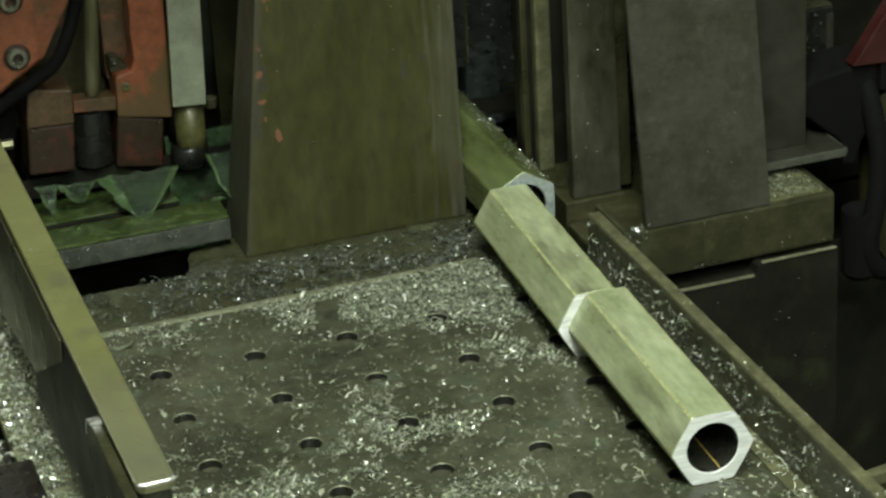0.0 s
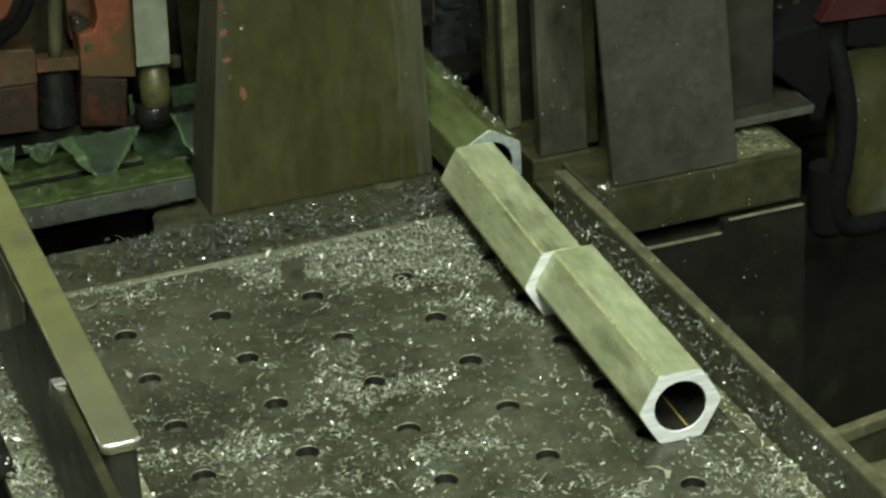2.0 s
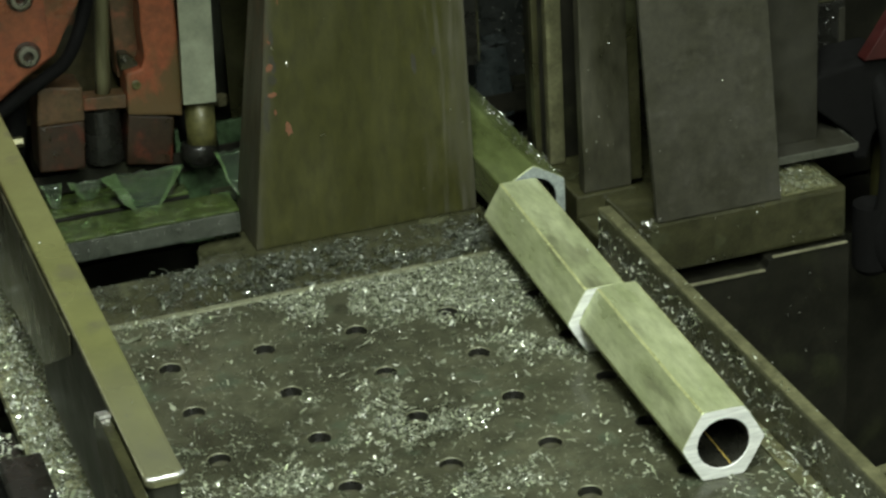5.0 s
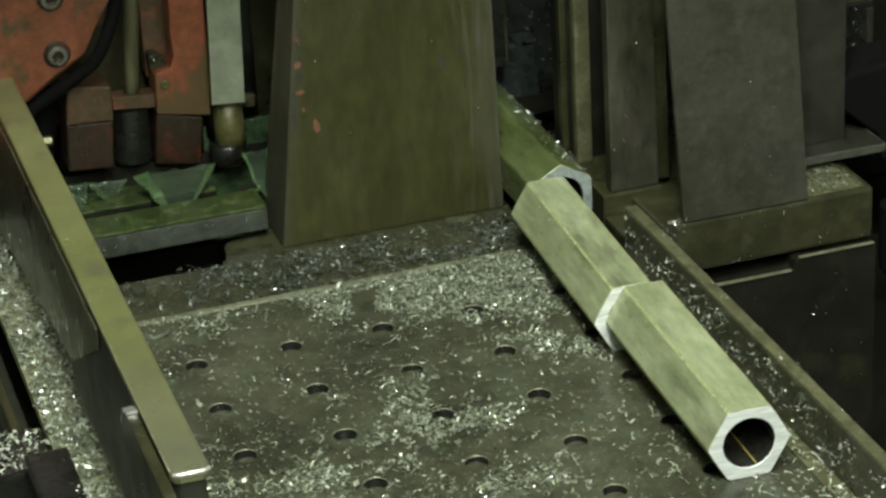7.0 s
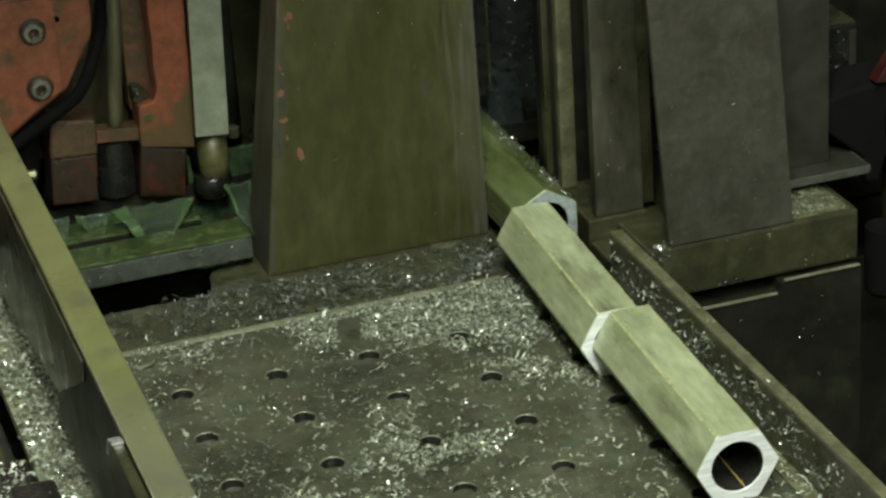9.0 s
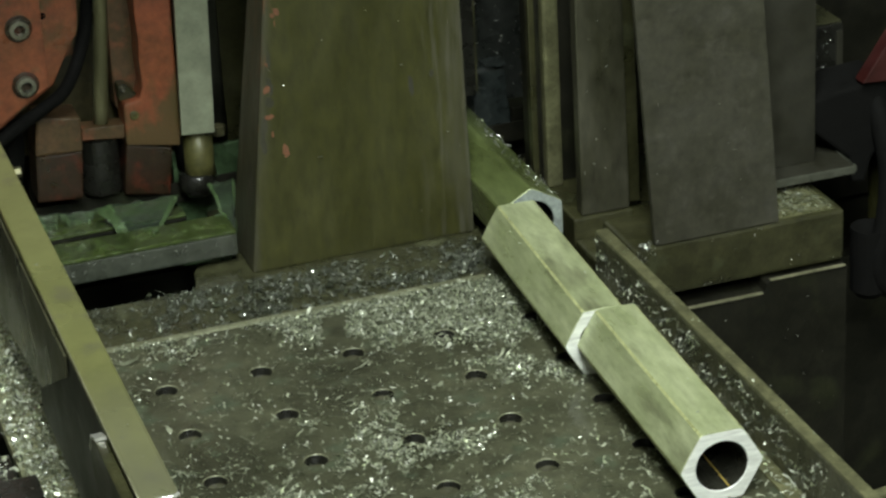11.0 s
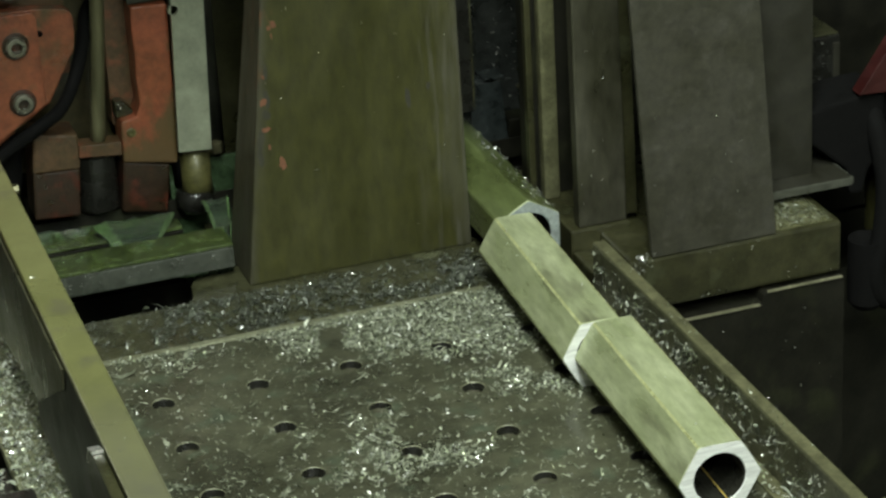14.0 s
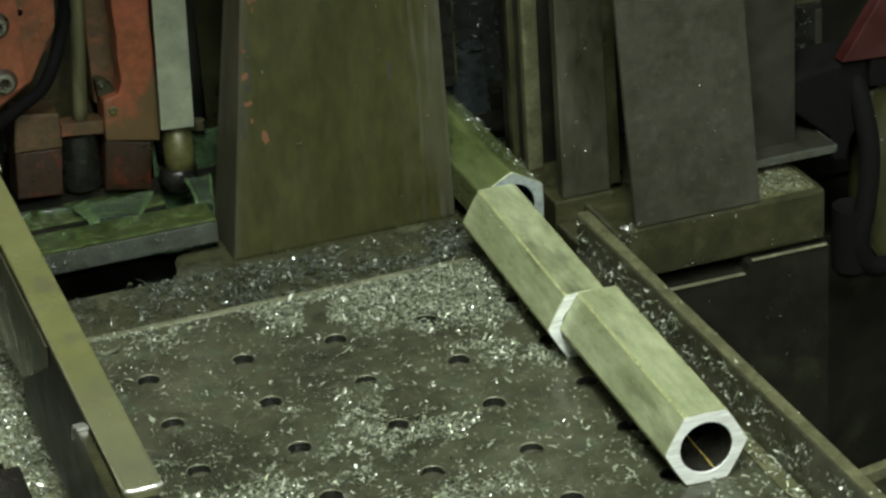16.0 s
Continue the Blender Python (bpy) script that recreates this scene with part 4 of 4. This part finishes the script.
# ---- chips ----
def curls(name, label, places, normal="z", size=1.0, material=M_CHIP, seed=1, flat=0.5, k=5, lift=1.0):
    """Curled metal chips, one at each place, as one mesh."""
    rnd = np.random.default_rng(seed)
    places = np.asarray(places, float)
    n = len(places)
    r = rnd.uniform(0.0008, 0.0020, n) * size * np.exp(rnd.normal(0, 0.38, n))
    sweep = rnd.uniform(0.5, 3.4, n) ** 1.0
    width = rnd.uniform(0.0006, 0.0021, n) * size
    t = np.linspace(-0.5, 0.5, k)
    a = sweep[:, None] * t
    x, z = r[:, None] * np.sin(a) * rnd.uniform(0.8, 1.8, (n, 1)), r[:, None] * (1 - np.cos(a)) * rnd.uniform(0.15, 0.8, (n, 1))
    y = width[:, None] * (t * rnd.uniform(-2, 2, (n, 1)) + t ** 2 * rnd.uniform(-5, 5, (n, 1)))
    ragged = width[:, None] * rnd.uniform(0.1, 1.5, (n, k))
    z = z + rnd.normal(0, 0.16, (n, k)) * r[:, None]
    body = np.stack([np.stack([x, y - ragged / 2, z], -1), np.stack([x, y + ragged / 2, z + rnd.normal(0, 0.2, (n, k)) * ragged], -1)], 2)
    yaw, pitch, roll = rnd.uniform(0, math.tau, n), rnd.normal(0, flat, n), rnd.normal(0, flat, n) + np.where(rnd.random(n) < 0.4, math.pi, 0)
    cy, sy, cp, sp, cr, sr = np.cos(yaw), np.sin(yaw), np.cos(pitch), np.sin(pitch), np.cos(roll), np.sin(roll)
    one, nil = np.ones(n), np.zeros(n)
    def m3(rows):
        return np.stack([np.stack(q, -1) for q in rows], 1)
    turn = m3(((cy, -sy, nil), (sy, cy, nil), (nil, nil, one))) @ m3(((cp, nil, sp), (nil, one, nil), (-sp, nil, cp))) @ m3(((one, nil, nil), (nil, cr, -sr), (nil, sr, cr)))
    v = np.einsum("nij,nkwj->nkwi", turn, body)
    v[..., 2] *= lift
    v[..., 2] -= v[..., 2].min(axis=(1, 2))[:, None, None]
    if normal == "-x":
        v = np.stack([-v[..., 2], v[..., 0], v[..., 1]], -1)
    elif normal == "-y":
        v = np.stack([v[..., 0], -v[..., 2], v[..., 1]], -1)
    v += places[:, None, None, :]
    base = np.arange(n)[:, None] * 2 * k + 2 * np.arange(k - 1)[None]
    f = np.stack([base, base + 1, base + 3, base + 2], -1).reshape(-1, 4)
    me = bpy.data.meshes.new(name)
    me.from_pydata(v.reshape(-1, 3).tolist(), [], f.tolist())
    me.materials.append(material)
    me.polygons.foreach_set("use_smooth", [True] * len(me.polygons))
    return tagged(new(name, me), label, "metal chips", kind="stuff")


def drift(x, y, f=1.0):
    p = Vector((x * 17 * f, y * 17 * f, 3.1))
    return 0.55 * noise.noise(p) + 0.35 * noise.noise(p * 2.7) + 0.38 * noise.noise(p * 6.5) + 0.22 * noise.noise(p * 14)


def bump_at(x, y, cx, cy, rx, ry):
    return math.exp(-((x - cx) / rx) ** 2 - ((y - cy) / ry) ** 2)


def on_plate(count, seed, gain=1.0, least=0.012):
    rnd = random.Random(seed)
    out = []
    while len(out) < count:
        x, y = rnd.uniform(-0.262, 0.1455), rnd.uniform(-0.42, 0.0825)
        i, j = round(-x / PITCH), round(-y / PITCH)
        if -1 <= i <= 3 and j >= 0 and math.hypot(x + i * PITCH, y + j * PITCH) < HOLE_R + 0.0006:
            continue
        u, v = x - 0.308 * (y - 0.043), y - 0.043
        if abs(u + 0.0780) < 0.0105 and abs(v) < 0.026:
            continue
        d = drift(x, y) * gain + 0.02
        d += 0.85 * bump_at(x, y, 0.015, 0.045, 0.085, 0.050) + 0.22 * bump_at(x, y, -0.075, 0.075, 0.09, 0.03) + 0.10 * bump_at(x, y, 0.05, -0.09, 0.045, 0.06)
        d += 0.22 * bump_at(x, y, -0.10, -0.165, 0.09, 0.05) + 0.06 * bump_at(x, y, -0.02, -0.26, 0.12, 0.07) + 0.2 * bump_at(x, y, 0.13, -0.40, 0.05, 0.07)
        d += 0.15 * bump_at(x, y, 0.130, -0.12, 0.02, 0.10) + 0.45 * bump_at(x, y, 0.062, 0.040, 0.035, 0.04) + 0.3 * bump_at(x, y, -0.012, 0.078, 0.05, 0.015)
        d += 0.3 * bump_at(x, y, -0.082, 0.050, 0.05, 0.035)
        d += 0.04 * bump_at(x, y, 0.02, -0.08, 0.09, 0.10) - 0.3 * bump_at(x, y, 0.055, -0.33, 0.05, 0.06)
        d -= 0.35 * bump_at(x, y, -0.035, -0.215, 0.05, 0.03) + 0.30 * bump_at(x, y, 0.035, -0.165, 0.055, 0.075) + 0.15 * bump_at(x, y, -0.03, -0.30, 0.06, 0.04)
        d -= 0.45 * bump_at(x, y, -0.125, -0.035, 0.06, 0.035) + 0.40 * bump_at(x, y, -0.21, -0.06, 0.06, 0.12) + 0.25 * bump_at(x, y, -0.02, -0.12, 0.05, 0.03)
        if rnd.random() < max(least, min(1.0, max(0.0, (d - 0.02) / 0.42)) ** 1.5):
            out.append((x, y, 0.0001 + rnd.random() ** 3 * 0.0025 * max(0, min(1, d * 2))))
    return out


def scatter(count, seed, x, y, z, f=1.0, floor=0.03, bias=0.15):
    """Places in a box; the density follows a cloudy drift over its two long sides."""
    rnd = random.Random(seed)
    out = []
    while len(out) < count:
        p = (rnd.uniform(*x), rnd.uniform(*y), rnd.uniform(*z))
        d = drift(p[0] + 2.3 * p[2], p[1] + 1.7 * p[2], f) + bias
        if rnd.random() < max(floor, min(1, 1.5 * d)):
            out.append(p)
    return out


curls("chip_scatter", "bright curled aluminium chips strewn over the wet plate", on_plate(4500, 11, 1.0, 0.026), size=0.95, seed=3, flat=0.5, lift=0.8)
curls("swarf_scatter", "matted wet metal swarf on the plate", on_plate(8000, 12, 1.2, 0.022), size=1.1, material=M_CHIPD, seed=4, flat=0.38, lift=0.65)
curls("swarf_scatter", "fine metal grit on the plate", on_plate(22000, 13, 0.9, 0.06), size=0.62, material=M_CHIPD, seed=14, flat=0.4, k=3)
curls("chip_scatter", "glittering chips on the plate", on_plate(2300, 14, 1.0, 0.05), size=0.55, material=M_GLINT, seed=15, flat=0.5, k=4)
curls("chip_scatter", "broad pale flakes on the plate", on_plate(260, 15, 1.0, 0.10), size=2.0, material=M_CHIPD, seed=18, flat=0.08)
curls("chip_scatter", "dark wet chips on the bed behind the table", scatter(1500, 21, (-0.22, 0.10), (0.0905, 0.162), (-0.0008, 0.0005), 1.4), material=M_CHIPB, size=1.2, seed=5, flat=0.25)
curls("swarf_scatter", "dark wet grit on the bed behind the table", scatter(3600, 22, (-0.26, 0.10), (0.0905, 0.164), (-0.0008, 0.0003), 1.4, 0.08), material=M_CHIPB, size=0.7, seed=6, k=3)
curls("chip_scatter", "bright chips on the bed behind the table", scatter(200, 38, (-0.20, 0.10), (0.0905, 0.160), (-0.0008, 0.0005), 1.4), material=M_GLINT, size=0.8, seed=16)
curls("chip_scatter", "wet bright chips clinging to the fence", scatter(420, 23, (0.1458, 0.1459), (-0.46, 0.036), (0.010, 0.040), 2.2, 0.06, 0.05), "-x", 0.9, seed=7)
curls("chip_scatter", "dark wet chips clinging to the fence", scatter(500, 33, (0.1458, 0.1459), (-0.46, 0.036), (0.002, 0.038), 2.2, 0.02, 0.0), "-x", 1.0, material=M_CHIPB, seed=17)
curls("chip_scatter", "wet chips in the pan beside the rail", scatter(11000, 24, (-0.351, -0.264), (-0.45, 0.45), (-0.0018, 0.0005), 1.0, 0.25), material=M_CHIPD, size=1.0, seed=8, flat=0.25)
curls("chip_scatter", "bright chips in the pan beside the rail", scatter(6500, 25, (-0.351, -0.264), (-0.45, 0.45), (-0.001, 0.002), 1.6, 0.25), size=1.15, seed=9)
curls("chip_scatter", "glittering chips in the pan", scatter(1700, 39, (-0.351, -0.270), (-0.45, 0.30), (-0.001, 0.003), 1.6, 0.25), size=1.2, material=M_GLINT, seed=19)
curls("chip_scatter", "chips in the lower pan", scatter(900, 26, (-0.50, -0.354), (-0.35, 0.0), (-0.0498, -0.048), 1.0, 0.2), material=M_CHIPD, size=1.4, seed=10)
curls("chip_scatter", "large curled wet flake in the pan", [(-0.317, -0.089, 0.0005)], size=5.0, material=M_CHIPD, seed=71, flat=0.3, k=9)
curls("chip_scatter", "chips on the pan step", scatter(260, 36, (-0.418, -0.354), (-0.098, -0.037), (-0.0058, -0.004), 1.0, 0.3), size=1.3, seed=20)
HEAP = (0.3190, 0.3720, 0.0560, 0.1230)


def heap_height(x, y):
    """A low drift of wet sludge that thins out towards its rim."""
    u, v = (x - HEAP[0]) / (HEAP[1] - HEAP[0]), (y - HEAP[2]) / (HEAP[3] - HEAP[2])
    rim = max(0.0, min(1.0, 5 * min(u, 1 - u, v, 1 - v)))
    return 0.0138 + rim * (0.0026 + 0.0022 * noise.noise(Vector((x * 90, y * 90, 1))) + 0.0010 * noise.noise(Vector((x * 300, y * 300, 5))))


def heap(n=34):
    bm = bmesh.new()
    grid = [[bm.verts.new((x, y, heap_height(x, y))) for x in np.linspace(HEAP[0], HEAP[1], n)] for y in np.linspace(HEAP[2], HEAP[3], n)]
    for p, q in zip(grid, grid[1:]):
        for k in range(n - 1):
            bm.faces.new((p[k], p[k + 1], q[k + 1], q[k]))
    return bm


tagged(finish(heap(), "sludge_heap", M_HEAP, smooth=True), "low drift of wet olive chip sludge on the casting", "chip sludge", kind="stuff")
curls("chip_scatter", "wet chips heaped on the casting", [(x, y, heap_height(x, y)) for x, y, _ in scatter(520, 27, (0.321, 0.370), (0.060, 0.121), (0, 0), 2.0, 0.3)], material=M_CHIPD, size=0.8, seed=11, flat=0.3, k=4, lift=0.6)
curls("chip_scatter", "bright chips on the casting", [(x, y, heap_height(x, y)) for x, y, _ in scatter(70, 37, (0.321, 0.370), (0.058, 0.121), (0, 0), 2.0, 0.3)], material=M_GLINT, size=0.8, seed=21)
curls("chip_scatter", "bright chips on the jaw seat", scatter(160, 28, (0.162, 0.203), (0.062, 0.12), (-0.0058, -0.004), 2.0, 0.1), seed=12)
# Some of these curls stand in for wet glints on the bars.
curls("chip_scatter", "few bright chips on the sawn bars, also standing in for wet glints", [(0.088 + 0.014 * math.sin(7.1 * k), -0.29 + 0.024 * k, 0.0547) for k in range(16)], size=0.7, seed=31)
curls("chip_scatter", "wet chips clinging to the dark panel", scatter(170, 41, (0.392, 0.437), (0.1896, 0.1897), (0.05, 0.122), 2.0, 0.2), "-y", 0.45, material=M_GLINT, seed=22)
# Bright metal curls stand in for small glints here.
curls("chip_scatter", "few glinting dots on the grey upright, put in as bright curls", scatter(14, 29, (0.206, 0.31), (0.0516, 0.0517), (0.02, 0.15), 1.0, 0.3), "-y", 0.4, material=M_GLINT, seed=13)

# Drops and wet glints below are drawn as bright metal curls.
curls("droplet_scatter", "glinting drops on the casting front, put in as bright curls", scatter(26, 51, (0.19, 0.37), (0.0517, 0.0518), (-0.030, 0.012), 1.0, 0.3), "-y", 0.5, material=M_GLINT, seed=51)
curls("droplet_scatter", "wet glints at the jaw seat, put in as bright curls", scatter(40, 52, (0.186, 0.206), (0.0505, 0.0515), (0.002, 0.020), 1.0, 0.3), "-y", 0.8, material=M_GLINT, seed=52)
curls("droplet_scatter", "few glinting drops on the dark machine base", scatter(34, 53, (0.17, 0.37), (0.0452, 0.0453), (-0.20, -0.055), 1.0, 0.3), "-y", 0.5, material=M_GLINT, seed=53)
curls("droplet_scatter", "few glinting drops on the guard cover", scatter(30, 54, (0.465, 0.56), (0.1340, 0.1343), (-0.08, 0.04), 1.0, 0.3), "-y", 0.7, material=M_GLINT, seed=54)
curls("chip_scatter", "bright chips along the foot of the fence", scatter(260, 61, (0.1335, 0.1455), (-0.46, 0.034), (0.0023, 0.0026), 2.0, 0.1), size=1.1, seed=61, flat=0.4)
curls("droplet_scatter", "few glinting chips stuck to the column", scatter(26, 62, (-0.085, 0.080), (0.1747, 0.1748), (0.02, 0.24), 1.0, 0.3), "-y", 0.45, material=M_GLINT, seed=62)
curls("droplet_scatter", "few glinting chips stuck to the jaw", scatter(16, 63, (0.168, 0.203), (0.1190, 0.1193), (0.03, 0.20), 1.0, 0.3), "-y", 0.45, material=M_GLINT, seed=63)
curls("chip_scatter", "few bright chips on the rail", scatter(12, 55, (-0.322, -0.305), (-0.38, 0.2), (0.1501, 0.1502), 1.0, 0.3), size=0.5, material=M_GLINT, seed=55)

curls("droplet_scatter", "whitish spray drops on the rear plate", scatter(120, 56, (0.165, 0.250), (0.4285, 0.4295), (0.0, 0.12), 1.0, 0.3), "-y", 0.8, material=M_GLINT, seed=56)

curls("chip_scatter", "few bright chips on the fence top", scatter(46, 57, (0.147, 0.1565), (-0.46, 0.036), (0.0455, 0.0456), 1.5, 0.2), size=0.55, seed=57)
curls("chip_scatter", "few bright chips on the grey bar", scatter(40, 58, (-0.26, -0.115), (0.1990, 0.1994), (0.016, 0.027), 1.5, 0.2), "-y", 0.6, material=M_GLINT, seed=58)

curls("chip_scatter", "bright wet chips on the clamped bar", [(0.1155 + 0.0272 * u, v, 0.0637 - 0.0158 * u) for u, v, _ in scatter(150, 59, (0.25, 1.0), (0.11, 0.36), (0, 0), 1.0, 0.3)], size=0.8, material=M_GLINT, seed=59, flat=0.7)


# ---- what moves ----
FEED = [(0, 0), (1, 0.0004), (2, 0.0013), (3, 0.0022), (3.7, 0.0030), (6, 0.0062), (7, 0.0076), (8, 0.0091), (9, 0.0104), (11.5, 0.0128), (12.5, 0.0144), (14, 0.0162), (15, 0.0176), (16, 0.0184)]


def feed(t):
    for (a, u), (b, v) in zip(FEED, FEED[1:]):
        if t <= b:
            return u + (v - u) * (t - a) / (b - a)
    return FEED[-1][1]


def motions():
    walk(arm, [(t, pose(ARM0[0], ARM0[1], ARM0[2] - SIZE * d)) for t, d in FEED])
    walk(front_bar, [(t, pose(0.0912 + 0.0012 * min(1, t / 12), -0.3205, 0.0274, 0, 0, -2.1)) for t in (0, 4, 8, 12, 16)])
    steps = [0.25 * k for k in range(65)]
    for ob, sway, phase in FANS:
        walk(ob, [(t, pose(sway * math.sin(2.9 * t + phase) * math.sin(1.1 * t + 2 * phase) - 0.0006 * t, 0.0, -feed(t), 0, 0, 0)) for t in steps])
    for ob, phase in SPLASH:
        walk(ob, [(t, pose(0.002 * math.sin(7.1 * t + phase), 0.001 * math.sin(9.3 * t + phase), 0.0004 * math.sin(11 * t + phase))) for t in steps])


motions()
